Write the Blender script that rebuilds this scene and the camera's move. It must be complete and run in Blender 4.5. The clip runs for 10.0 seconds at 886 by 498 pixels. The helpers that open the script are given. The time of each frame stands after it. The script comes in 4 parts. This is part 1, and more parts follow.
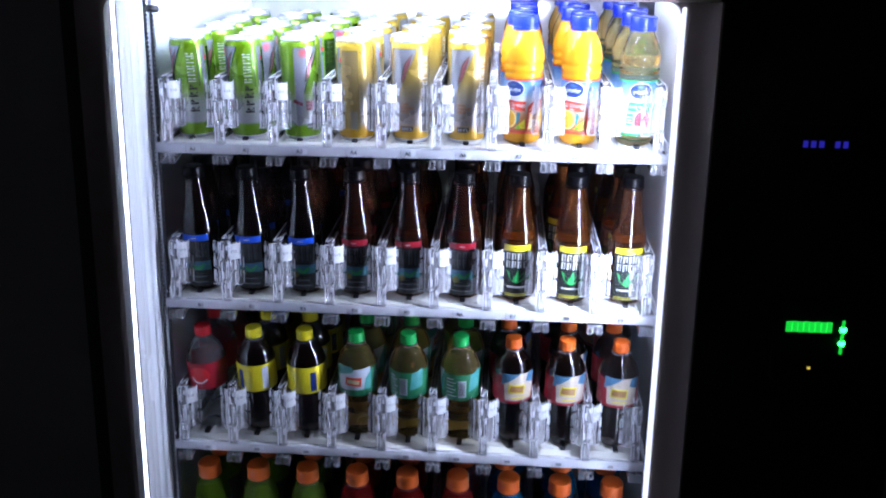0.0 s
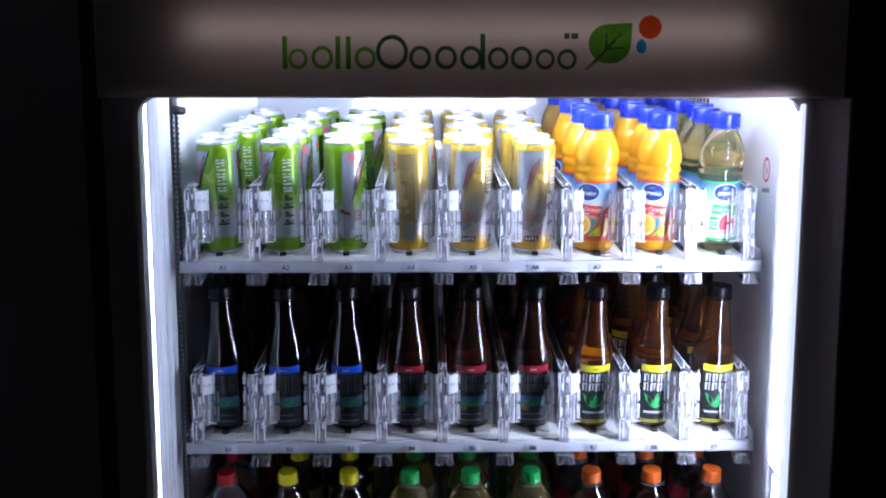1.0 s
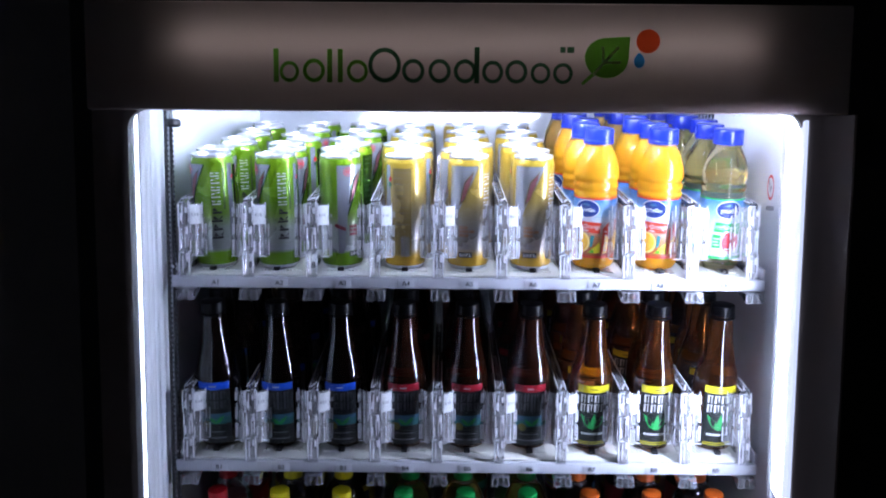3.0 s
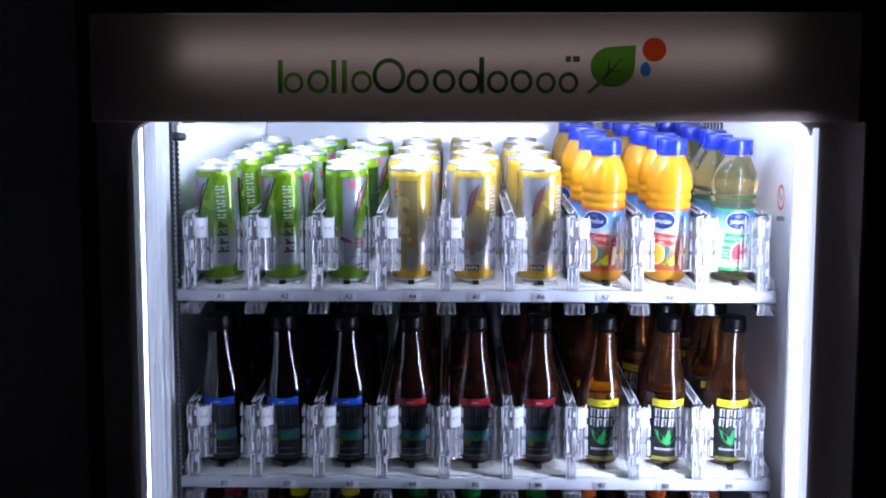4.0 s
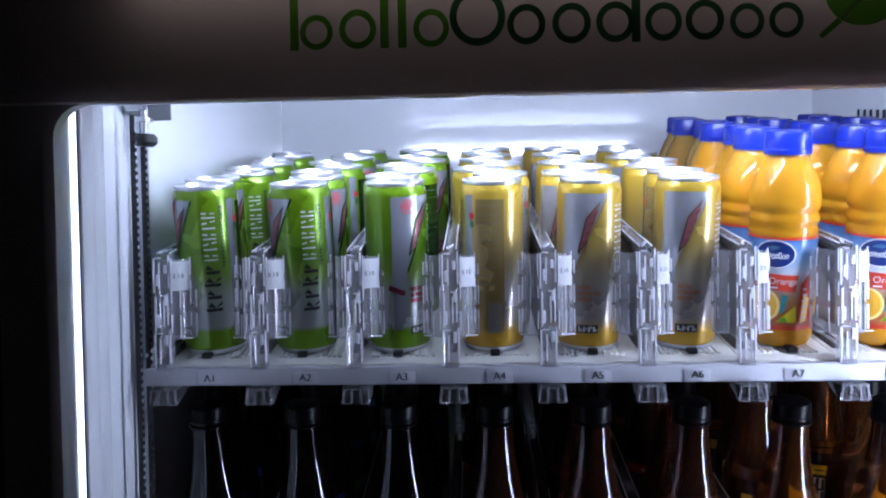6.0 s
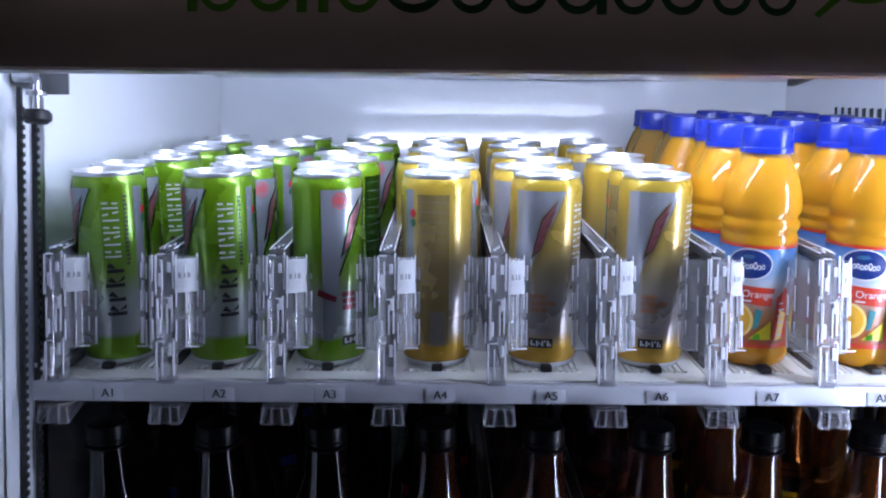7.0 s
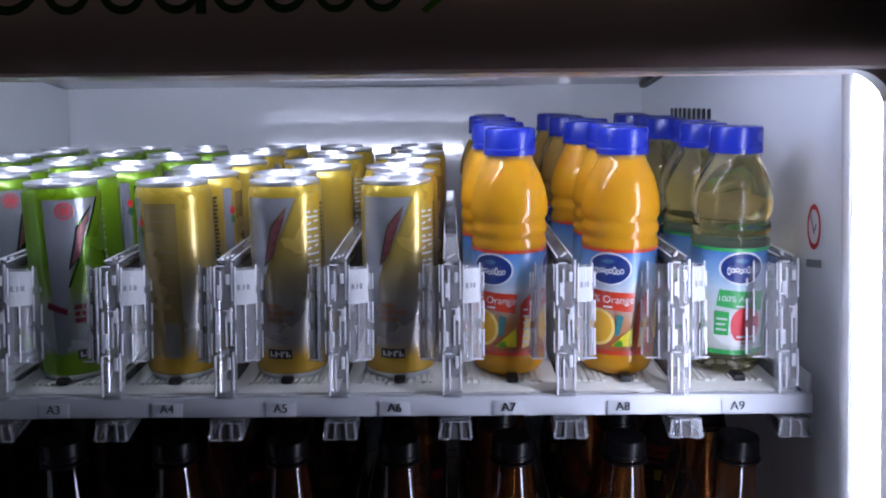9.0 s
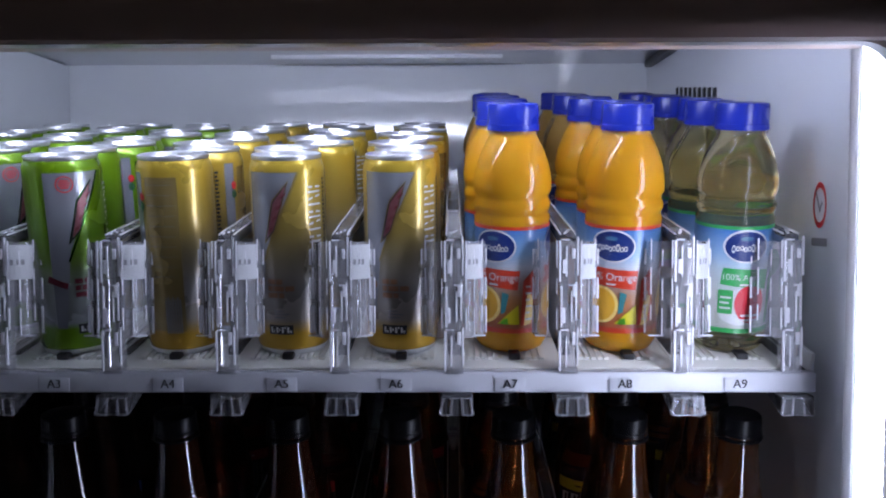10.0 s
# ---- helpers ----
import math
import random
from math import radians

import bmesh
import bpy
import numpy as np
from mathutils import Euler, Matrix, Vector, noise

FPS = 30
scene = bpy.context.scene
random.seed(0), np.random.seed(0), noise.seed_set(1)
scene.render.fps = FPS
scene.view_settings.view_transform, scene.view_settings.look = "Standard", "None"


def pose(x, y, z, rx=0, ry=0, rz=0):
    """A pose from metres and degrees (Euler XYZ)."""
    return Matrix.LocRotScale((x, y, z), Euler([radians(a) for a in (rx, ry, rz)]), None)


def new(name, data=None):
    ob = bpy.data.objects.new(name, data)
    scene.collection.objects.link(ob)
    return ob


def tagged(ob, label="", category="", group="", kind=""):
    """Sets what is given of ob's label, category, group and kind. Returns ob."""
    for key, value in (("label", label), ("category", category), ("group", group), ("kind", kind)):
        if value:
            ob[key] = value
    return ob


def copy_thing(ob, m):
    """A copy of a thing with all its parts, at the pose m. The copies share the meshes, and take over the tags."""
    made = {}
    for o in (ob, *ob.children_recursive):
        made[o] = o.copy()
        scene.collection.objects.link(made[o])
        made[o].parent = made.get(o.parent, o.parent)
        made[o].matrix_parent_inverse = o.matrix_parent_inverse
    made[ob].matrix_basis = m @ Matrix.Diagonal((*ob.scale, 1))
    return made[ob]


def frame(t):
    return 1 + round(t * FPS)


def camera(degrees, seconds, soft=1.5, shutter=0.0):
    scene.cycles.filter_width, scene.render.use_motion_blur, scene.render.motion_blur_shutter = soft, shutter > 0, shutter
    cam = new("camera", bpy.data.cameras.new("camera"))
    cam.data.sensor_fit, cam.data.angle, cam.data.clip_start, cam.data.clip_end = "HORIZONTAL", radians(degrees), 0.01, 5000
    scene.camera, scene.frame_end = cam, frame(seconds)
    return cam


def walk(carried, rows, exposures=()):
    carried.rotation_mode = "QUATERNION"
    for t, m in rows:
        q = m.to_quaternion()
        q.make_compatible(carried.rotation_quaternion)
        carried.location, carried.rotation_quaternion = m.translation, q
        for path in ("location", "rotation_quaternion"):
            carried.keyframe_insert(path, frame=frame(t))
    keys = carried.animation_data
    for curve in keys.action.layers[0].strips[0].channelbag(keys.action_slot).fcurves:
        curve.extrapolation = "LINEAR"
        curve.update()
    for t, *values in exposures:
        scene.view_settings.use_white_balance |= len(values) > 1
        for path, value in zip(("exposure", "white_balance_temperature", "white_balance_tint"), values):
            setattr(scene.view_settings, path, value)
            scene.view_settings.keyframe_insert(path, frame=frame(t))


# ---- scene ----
cam = camera(58.2, 10.0, soft=2.0)
# seconds, x, y, z, and the three turns in degrees
PATH = [
    (0, 0.150, -1.280, 1.494, 77.24, -0.94, 4.22),
    (0.5, 0.078, -1.176, 1.485, 81.10, -1.89, 3.62),
    (1, -0.061, -1.127, 1.511, 83.63, 0.01, -0.97),
    (1.5, -0.099, -1.112, 1.517, 84.10, -0.37, -1.33),
    (2, -0.070, -1.111, 1.518, 84.37, -0.56, -0.80),
    (2.5, -0.040, -1.109, 1.517, 84.14, -0.54, -0.29),
    (4, -0.029, -1.099, 1.504, 85.90, -0.09, 0.85),
    (4.5, 0.007, -1.070, 1.498, 85.88, 0.10, 1.23),
    (5, 0.015, -0.984, 1.470, 86.98, -0.85, 2.68),
    (5.5, -0.070, -0.819, 1.474, 89.61, 1.01, 2.03),
    (5.7, -0.100, -0.771, 1.485, 88.41, 0.96, 2.42),
    (6.8, -0.111, -0.650, 1.501, 88.57, 0.05, 1.41),
    (7, -0.087, -0.636, 1.502, 87.69, -0.42, -0.03),
    (7.5, 0.010, -0.636, 1.504, 87.74, -0.79, 1.15),
    (8, 0.093, -0.629, 1.501, 88.00, 0.90, -0.03),
    (8.5, 0.122, -0.616, 1.503, 88.14, 0.65, -0.79),
    (9, 0.133, -0.618, 1.500, 88.36, 0.49, 0.35),
    (9.5, 0.125, -0.610, 1.497, 87.73, 0.16, 0.07),
    (10, 0.133, -0.614, 1.493, 87.26, 0.12, 0.54),
]
EXPOSURES = [(0, 2.52, 6400, 10), (0.5, 2.22, 6400, 10), (1, 2.02, 6400, 10), (2, 1.96, 6400, 10), (4.5, 1.82, 6350, 10), (5.5, 1.45, 6350, 10), (7, 1.20, 6400, 10), (8, 0.83, 6600, 10), (9, 0.41, 6900, 11), (10, 0.32, 6850, 11)]
walk(cam, [(t, pose(x, y, z, rx, ry, rz)) for t, x, y, z, rx, ry, rz in PATH], EXPOSURES)

# ---- light: the lamps inside the machine and added fill strips; the room itself is dark ----
SIDE_LED, LOW_FILL, RIB_GLOW, HEAD_LED, SIGN_LED, EDGE_FILL = 16.5, 7.0, 2.4, 33.0, 0.42, 0.28
world = bpy.data.worlds.new("night")
world.use_nodes = True
world.node_tree.nodes["Background"].inputs[0].default_value = (0.5, 0.55, 0.7, 1)
world.node_tree.nodes["Background"].inputs[1].default_value = 0.0
scene.world = world
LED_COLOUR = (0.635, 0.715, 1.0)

# ---- plan ----
P = 0.089                                   # width of one column
LIPS = {"A": 1.360, "B": 1.093, "C": 0.828, "D": 0.562}
SLOPE = 9.5                                # trays fall towards the front
SA, CA = math.sin(radians(SLOPE)), math.cos(radians(SLOPE))
DOOR_Y, XL, XR, ZTOP, ZLOW = -0.172, -0.406, 0.384, 1.586, 0.36
BACK_Y, CEIL_Z = 0.53, 1.70
WALL_F, WALL_B = 0.434, 0.412               # half width of the liner, front and back


def column(i):
    return (i - 5) * P


# ---- materials ----
def nodes_of(name):
    m = bpy.data.materials.new(name)
    m.use_nodes = True
    nt = m.node_tree
    return m, nt, nt.nodes["Principled BSDF"], nt.nodes.new, nt.links.new


def surface(name, colour, rough=0.5, metal=0.0, vary=0.08, size=40.0, bump=0.02, coat=0.0, stretch=(1, 1, 1)):
    """A painted, plastic or metal surface with grain and wear at two sizes."""
    m, nt, b, node, link = nodes_of(name)
    tc = node("ShaderNodeTexCoord")
    mp = node("ShaderNodeMapping")
    mp.inputs["Scale"].default_value = stretch
    link(tc.outputs["Object"], mp.inputs[0])
    big, fine = node("ShaderNodeTexNoise"), node("ShaderNodeTexNoise")
    big.inputs["Scale"].default_value, fine.inputs["Scale"].default_value = size * 0.25, size * 12
    big.inputs["Detail"].default_value = 5
    for n in (big, fine):
        link(mp.outputs[0], n.inputs["Vector"])
    mix = node("ShaderNodeMix")
    mix.data_type = "RGBA"
    mix.inputs[6].default_value = (*[c * (1 - vary) for c in colour], 1)
    mix.inputs[7].default_value = (*[min(1, c * (1 + vary)) for c in colour], 1)
    link(big.outputs[0], mix.inputs[0])
    link(mix.outputs[2], b.inputs["Base Color"])
    rg = node("ShaderNodeMapRange")
    rg.inputs[3].default_value, rg.inputs[4].default_value = max(0, rough - 0.08), min(1, rough + 0.08)
    link(big.outputs[0], rg.inputs[0])
    link(rg.outputs[0], b.inputs["Roughness"])
    b.inputs["Metallic"].default_value = metal
    b.inputs["Coat Weight"].default_value = coat
    b.inputs["Coat Roughness"].default_value = 0.035
    if bump:
        bp = node("ShaderNodeBump")
        bp.inputs["Strength"].default_value, bp.inputs["Distance"].default_value = bump, 0.002
        link(fine.outputs[0], bp.inputs["Height"])
        link(bp.outputs[0], b.inputs["Normal"])
    return m


def liquid(name, colour, rough=0.02, ior=1.36, through_=0.97):
    """A clear filled bottle body: light passes and takes the drink's colour."""
    m, nt, b, node, link = nodes_of(name)
    tc, n = node("ShaderNodeTexCoord"), node("ShaderNodeTexNoise")
    n.inputs["Scale"].default_value = 60
    link(tc.outputs["Object"], n.inputs["Vector"])
    bp = node("ShaderNodeBump")
    bp.inputs["Strength"].default_value, bp.inputs["Distance"].default_value = 0.02, 0.002
    link(n.outputs[0], bp.inputs["Height"])
    link(bp.outputs[0], b.inputs["Normal"])
    b.inputs["Base Color"].default_value = (*colour, 1)
    b.inputs["Roughness"].default_value, b.inputs["IOR"].default_value = rough, ior
    b.inputs["Transmission Weight"].default_value = through_
    return m


def clear(name, tint=(0.93, 0.94, 0.96), milky=0.06, gloss=0.12, rough=0.06, haze=(0.85, 0.87, 0.9)):
    """Clear moulded plastic or pane: mostly see-through, glossy, a trace of haze."""
    m, nt, b, node, link = nodes_of(name)
    nt.nodes.remove(b)
    out = nt.nodes["Material Output"]
    tr, gl, df = node("ShaderNodeBsdfTransparent"), node("ShaderNodeBsdfGlossy"), node("ShaderNodeBsdfDiffuse")
    tr.inputs[0].default_value = (*tint, 1)
    gl.inputs[0].default_value, gl.inputs[1].default_value = (1, 1, 1, 1), rough
    df.inputs[0].default_value = (*haze, 1)
    lw = node("ShaderNodeLayerWeight")
    lw.inputs[0].default_value = gloss
    a, c = node("ShaderNodeMixShader"), node("ShaderNodeMixShader")
    a.inputs[0].default_value = milky
    link(tr.outputs[0], a.inputs[1])
    link(df.outputs[0], a.inputs[2])
    link(lw.outputs[0], c.inputs[0])
    link(a.outputs[0], c.inputs[1])
    link(gl.outputs[0], c.inputs[2])
    link(c.outputs[0], out.inputs[0])
    return m


def banded(name, height, stops, rough, metal, coat=0.0):
    """A print whose colour runs from one tone to the next up the thing."""
    m = surface(name, (0.5, 0.5, 0.5), rough, metal, 0.06, 30, 0.01, coat)
    nt = m.node_tree
    node, link, b = nt.nodes.new, nt.links.new, nt.nodes["Principled BSDF"]
    tc, sep, div, ramp = node("ShaderNodeTexCoord"), node("ShaderNodeSeparateXYZ"), node("ShaderNodeMath"), node("ShaderNodeValToRGB")
    div.operation = "DIVIDE"
    div.inputs[1].default_value = height
    link(tc.outputs["Object"], sep.inputs[0])
    link(sep.outputs[2], div.inputs[0])
    link(div.outputs[0], ramp.inputs[0])
    while len(ramp.color_ramp.elements) < len(stops):
        ramp.color_ramp.elements.new(0.5)
    for e, (z, c) in zip(ramp.color_ramp.elements, sorted(stops)):
        e.position, e.color = z / height, (*c, 1)
    link(ramp.outputs[0], b.inputs["Base Color"])
    return m


def glow(name, colour, strength):
    m, nt, b, node, link = nodes_of(name)
    b.inputs["Base Color"].default_value = (0.8, 0.8, 0.8, 1)
    b.inputs["Emission Color"].default_value = (*colour, 1)
    b.inputs["Emission Strength"].default_value = strength
    return m


def juice(name, colour):
    m = surface(name, colour, 0.62, 0, 0.10, 25, 0.0, coat=0.7)
    b = m.node_tree.nodes["Principled BSDF"]
    b.inputs["Subsurface Weight"].default_value = 0.25
    b.inputs["Subsurface Radius"].default_value = (0.02, 0.01, 0.003)
    b.inputs["Subsurface Scale"].default_value = 0.5
    b.inputs["Specular IOR Level"].default_value = 0.08
    return m


LINERBACK = surface("liner_back_white", (0.72, 0.74, 0.77), 0.07, 0, 0.04, 12, 0.004, coat=0.5)
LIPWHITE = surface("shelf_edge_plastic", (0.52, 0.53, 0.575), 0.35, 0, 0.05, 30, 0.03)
LINER = surface("liner_white", (0.792, 0.814, 0.847), 0.16, 0, 0.04, 12, 0.03, coat=0.3)
JAMB = surface("jamb_white", (0.64, 0.65, 0.67), 0.25, 0, 0.03, 20, 0.02)
WHITE = surface("white_plastic", (0.74, 0.75, 0.77), 0.32, 0, 0.05, 30, 0.03)
CREAM = surface("cream_mat_plastic", (0.78, 0.78, 0.72), 0.45, 0, 0.05, 30, 0.05)
BLACK = surface("black_plastic", (0.012, 0.012, 0.014), 0.45, 0, 0.3, 20, 0.06)
PANEL = surface("black_panel", (0.010, 0.009, 0.014), 0.3, 0, 0.3, 6, 0.03)
FRAME = surface("grey_frame_paint", (0.36, 0.29, 0.265), 0.5, 0, 0.12, 10, 0.06)
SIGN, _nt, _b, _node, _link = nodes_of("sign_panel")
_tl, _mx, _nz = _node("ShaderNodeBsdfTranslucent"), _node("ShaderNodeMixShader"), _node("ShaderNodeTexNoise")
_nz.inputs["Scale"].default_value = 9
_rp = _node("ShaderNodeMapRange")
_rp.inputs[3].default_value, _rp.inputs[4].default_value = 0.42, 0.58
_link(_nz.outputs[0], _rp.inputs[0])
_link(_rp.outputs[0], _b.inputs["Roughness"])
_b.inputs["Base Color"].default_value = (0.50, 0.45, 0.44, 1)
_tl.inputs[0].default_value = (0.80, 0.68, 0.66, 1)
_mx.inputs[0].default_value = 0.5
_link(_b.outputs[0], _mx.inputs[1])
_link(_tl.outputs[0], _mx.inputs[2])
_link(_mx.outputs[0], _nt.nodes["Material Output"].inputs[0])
TRAYMETAL = surface("tray_underside_steel", (0.10, 0.10, 0.11), 0.5, 0.4, 0.12, 10, 0.05)
TUB = surface("sign_tub_paint", (0.30, 0.29, 0.29), 0.6, 0, 0.05, 10, 0.02)
GUNMETAL = surface("dark_bracket_steel", (0.20, 0.21, 0.22), 0.45, 0.6, 0.1, 40, 0.02)
STEEL = surface("steel", (0.55, 0.56, 0.58), 0.3, 1.0, 0.08, 40, 0.02)
RUBBER = surface("belt_rubber", (0.015, 0.015, 0.017), 0.6, 0, 0.2, 60, 0.2)
CLEAR = clear("clear_plastic", (0.985, 0.985, 0.99), 0.07, 0.03, 0.04, (0.88, 0.88, 0.94))
POST = clear("clear_post_plastic", (0.965, 0.965, 0.98), 0.20, 0.30, 0.02, (0.90, 0.90, 0.95))
RAIL = clear("clear_rail_plastic", (0.982, 0.982, 0.99), 0.11, 0.10, 0.05, (0.86, 0.86, 0.92))
CLIP = clear("clear_clip_plastic", (0.975, 0.975, 0.985), 0.055, 0.20, 0.02, (0.90, 0.90, 0.95))
# the glints on clear edges are coloured in as milky white
CLIPGLINT = clear("clip_edge_glint", (0.95, 0.95, 0.97), 0.22, 0.30, 0.05, (0.90, 0.90, 0.95))
EDGEGLINT = clear("plastic_edge_glint", (0.92, 0.92, 0.95), 0.86, 0.30, 0.08, (0.92, 0.92, 0.97))
TAG = clear("thin_white_tag", (0.92, 0.92, 0.92), 0.60, 0.05, 0.3)
FLAP = clear("clear_flap", (0.98, 0.98, 0.985), 0.15, 0.22, 0.02, (0.90, 0.90, 0.95))
# white haze mixed into the pane imitates veiling glare over dark parts
PANE = clear("window_glass_glare", (0.975, 0.98, 0.975), 0.013, 0.06, 0.01, (0.82, 0.80, 0.86))
NOTCH = surface("notch_shade_grey", (0.36, 0.36, 0.38), 0.5, 0, 0.08, 40, 0.0)
INK = surface("ink_black", (0.015, 0.015, 0.02), 0.5, 0, 0.1, 50, 0.0)
DIMINK = surface("ink_dim_grey", (0.10, 0.10, 0.11), 0.5, 0, 0.1, 50, 0.0)
GREYINK = surface("ink_grey", (0.22, 0.22, 0.24), 0.5, 0, 0.1, 50, 0.0)
LEDBAR = glow("led_diffuser", LED_COLOUR, SIDE_LED)
LOWFILL = glow("low_fill_glow", LED_COLOUR, LOW_FILL)
RIBGLOW = glow("rib_glow", LED_COLOUR, RIB_GLOW)
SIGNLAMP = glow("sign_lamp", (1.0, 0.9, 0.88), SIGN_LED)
EDGEFILL = glow("edge_fill_glow", LED_COLOUR, EDGE_FILL)
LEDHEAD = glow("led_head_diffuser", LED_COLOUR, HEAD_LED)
GREENLED = glow("green_led", (0.02, 1.0, 0.08), 2.2)
GREENDIM = glow("green_led_strip", (0.01, 0.75, 0.05), 0.15)
BLUELED = glow("blue_display", (0.05, 0.04, 1.0), 0.05)
AMBERLED = glow("amber_led", (1.0, 0.7, 0.1), 0.12)
ALU = surface("can_aluminium", (0.80, 0.81, 0.83), 0.30, 0.85, 0.05, 60, 0.02)
CANGREEN = banded("can_green_metal", 0.17, [(0.0, (0.15, 0.30, 0.006)), (0.024, (0.15, 0.31, 0.006)), (0.029, (0.36, 0.38, 0.39)), (0.060, (0.35, 0.39, 0.34)), (0.080, (0.20, 0.33, 0.05)), (0.100, (0.115, 0.255, 0.005)), (0.16, (0.17, 0.33, 0.007))], 0.28, 0.40, 0.45)
CANGREEND = surface("can_dark_green_metal", (0.035, 0.13, 0.012), 0.20, 0.8, 0.08, 30, 0.01, coat=0.3)
CANGOLD = banded("can_gold_metal", 0.17, [(0.0, (0.54, 0.31, 0.025)), (0.020, (0.54, 0.31, 0.025)), (0.032, (0.36, 0.32, 0.28)), (0.058, (0.35, 0.33, 0.32)), (0.078, (0.33, 0.28, 0.19)), (0.104, (0.38, 0.27, 0.07)), (0.16, (0.56, 0.38, 0.038))], 0.28, 0.40, 0.45)
CANGOLDD = surface("can_dull_gold_metal", (0.36, 0.26, 0.09), 0.27, 0.45, 0.08, 30, 0.01, coat=0.3)
CANSILVER = surface("can_silver_ink", (0.40, 0.42, 0.47), 0.26, 0.50, 0.06, 30, 0.01, coat=0.3)
CANPALE = surface("can_pale_silver_ink", (0.72, 0.73, 0.76), 0.35, 0.3, 0.05, 60, 0.0)
DARKRED = surface("dark_red_ink", (0.15, 0.012, 0.025), 0.30, 0.3, 0.3, 160, 0.0)
PINKINK = surface("muted_pink_ink", (0.24, 0.085, 0.095), 0.30, 0.3, 0.25, 160, 0.0)
BROWNINK = surface("brown_orange_ink", (0.22, 0.10, 0.045), 0.4, 0, 0.15, 60, 0.0)
RED = surface("red_ink", (0.60, 0.02, 0.025), 0.35, 0, 0.1, 60, 0.0)
DKGREENINK = surface("dark_green_ink", (0.01, 0.10, 0.03), 0.35, 0, 0.1, 60, 0.0)
WHITEINK = surface("white_ink", (0.66, 0.66, 0.67), 0.35, 0, 0.04, 60, 0.0)
CAPBLUE = surface("blue_cap_plastic", (0.008, 0.022, 0.30), 0.27, 0, 0.08, 60, 0.03)
CAPORANGE = surface("orange_cap_plastic", (0.70, 0.125, 0.015), 0.35, 0, 0.08, 60, 0.03)
CAPYELLOW = surface("yellow_cap_plastic", (0.80, 0.66, 0.01), 0.35, 0, 0.06, 60, 0.03)
CAPGREEN = surface("green_cap_plastic", (0.01, 0.36, 0.07), 0.35, 0, 0.08, 60, 0.03)
CAPRED = surface("red_cap_plastic", (0.55, 0.01, 0.02), 0.35, 0, 0.08, 60, 0.03)
CAPBLACK = surface("black_cap_plastic", (0.0015, 0.0015, 0.002), 0.30, 0, 0.1, 60, 0.02)
ORANGEJ = juice("orange_juice", (0.55, 0.245, 0.009))
APPLEJ = liquid("apple_juice", (1.0, 0.91, 0.55), 0.02, 1.30, 0.97)
PALEJ = clear("pale_juice", (0.82, 0.62, 0.30), 0.30, 0.12, 0.05, (0.80, 0.52, 0.15))
CAPBLACK.node_tree.nodes["Principled BSDF"].inputs["Specular IOR Level"].default_value = 0.12
TEA = liquid("dark_tea", (0.34, 0.11, 0.055), 0.025, 1.58)
TEALIGHT = liquid("amber_tea", (0.42, 0.14, 0.035), 0.025, 1.58)
COLA = liquid("cola", (0.05, 0.020, 0.012), 0.025, 1.58)
GREENTEA = liquid("green_tea", (0.92, 0.68, 0.26), 0.03, 1.25)
WATER = clear("clear_drink", (0.90, 0.92, 0.93), 0.05, 0.16, 0.04)
SPORTGREEN = liquid("green_sports_drink", (0.35, 0.60, 0.04), 0.06, 1.2, 0.85)
SPORTRED = liquid("red_sports_drink", (0.60, 0.02, 0.02), 0.06, 1.2, 0.85)
SPORTBLUE = liquid("blue_sports_drink", (0.01, 0.30, 0.62), 0.06, 1.2, 0.85)
LBLBLUE = surface("sky_blue_label", (0.055, 0.16, 0.27), 0.32, 0, 0.35, 60, 0.0, coat=0.2)
LBLCITRUS = banded("citrus_wrap_label", 0.2, [(0.02, (0.40, 0.085, 0.03)), (0.046, (0.42, 0.17, 0.06)), (0.062, (0.45, 0.33, 0.28)), (0.074, (0.50, 0.53, 0.58)), (0.084, (0.24, 0.40, 0.60)), (0.104, (0.05, 0.18, 0.46))], 0.35, 0, 0.25)
LBLORCHARD = banded("orchard_wrap_label", 0.2, [(0.02, (0.50, 0.52, 0.48)), (0.050, (0.58, 0.60, 0.58)), (0.072, (0.46, 0.56, 0.60)), (0.084, (0.24, 0.40, 0.60)), (0.104, (0.05, 0.18, 0.46))], 0.35, 0, 0.25)
LBLNAVY = surface("navy_label", (0.01, 0.03, 0.16), 0.35, 0, 0.1, 30, 0.0)
LBLRED = surface("orange_red_label", (0.58, 0.045, 0.018), 0.35, 0, 0.08, 30, 0.0, coat=0.12)
LBLYELLOW = surface("yellow_label", (0.68, 0.58, 0.02), 0.35, 0, 0.06, 30, 0.0, coat=0.12)
LBLPALE = surface("pale_grey_label", (0.46, 0.50, 0.56), 0.4, 0, 0.25, 60, 0.0)
LBLBEIGE = surface("beige_label_print", (0.52, 0.44, 0.36), 0.4, 0, 0.2, 120, 0.0)
LBLSEA = surface("sea_green_label_print", (0.06, 0.30, 0.28), 0.4, 0, 0.25, 90, 0.0)
LBLCREAM = surface("cream_label_print", (0.50, 0.44, 0.24), 0.4, 0, 0.3, 120, 0.0)
LBLBROWN = surface("brown_label_print", (0.30, 0.15, 0.05), 0.4, 0, 0.3, 160, 0.0)
LBLGREEN = surface("green_label", (0.03, 0.36, 0.09), 0.35, 0, 0.1, 30, 0.0, coat=0.12)
LBLMUSTARD = surface("mustard_print", (0.50, 0.41, 0.015), 0.4, 0, 0.2, 60, 0.0)
LBLDKGREEN = surface("deep_green_label", (0.02, 0.17, 0.07), 0.35, 0, 0.35, 90, 0.0, coat=0.12)
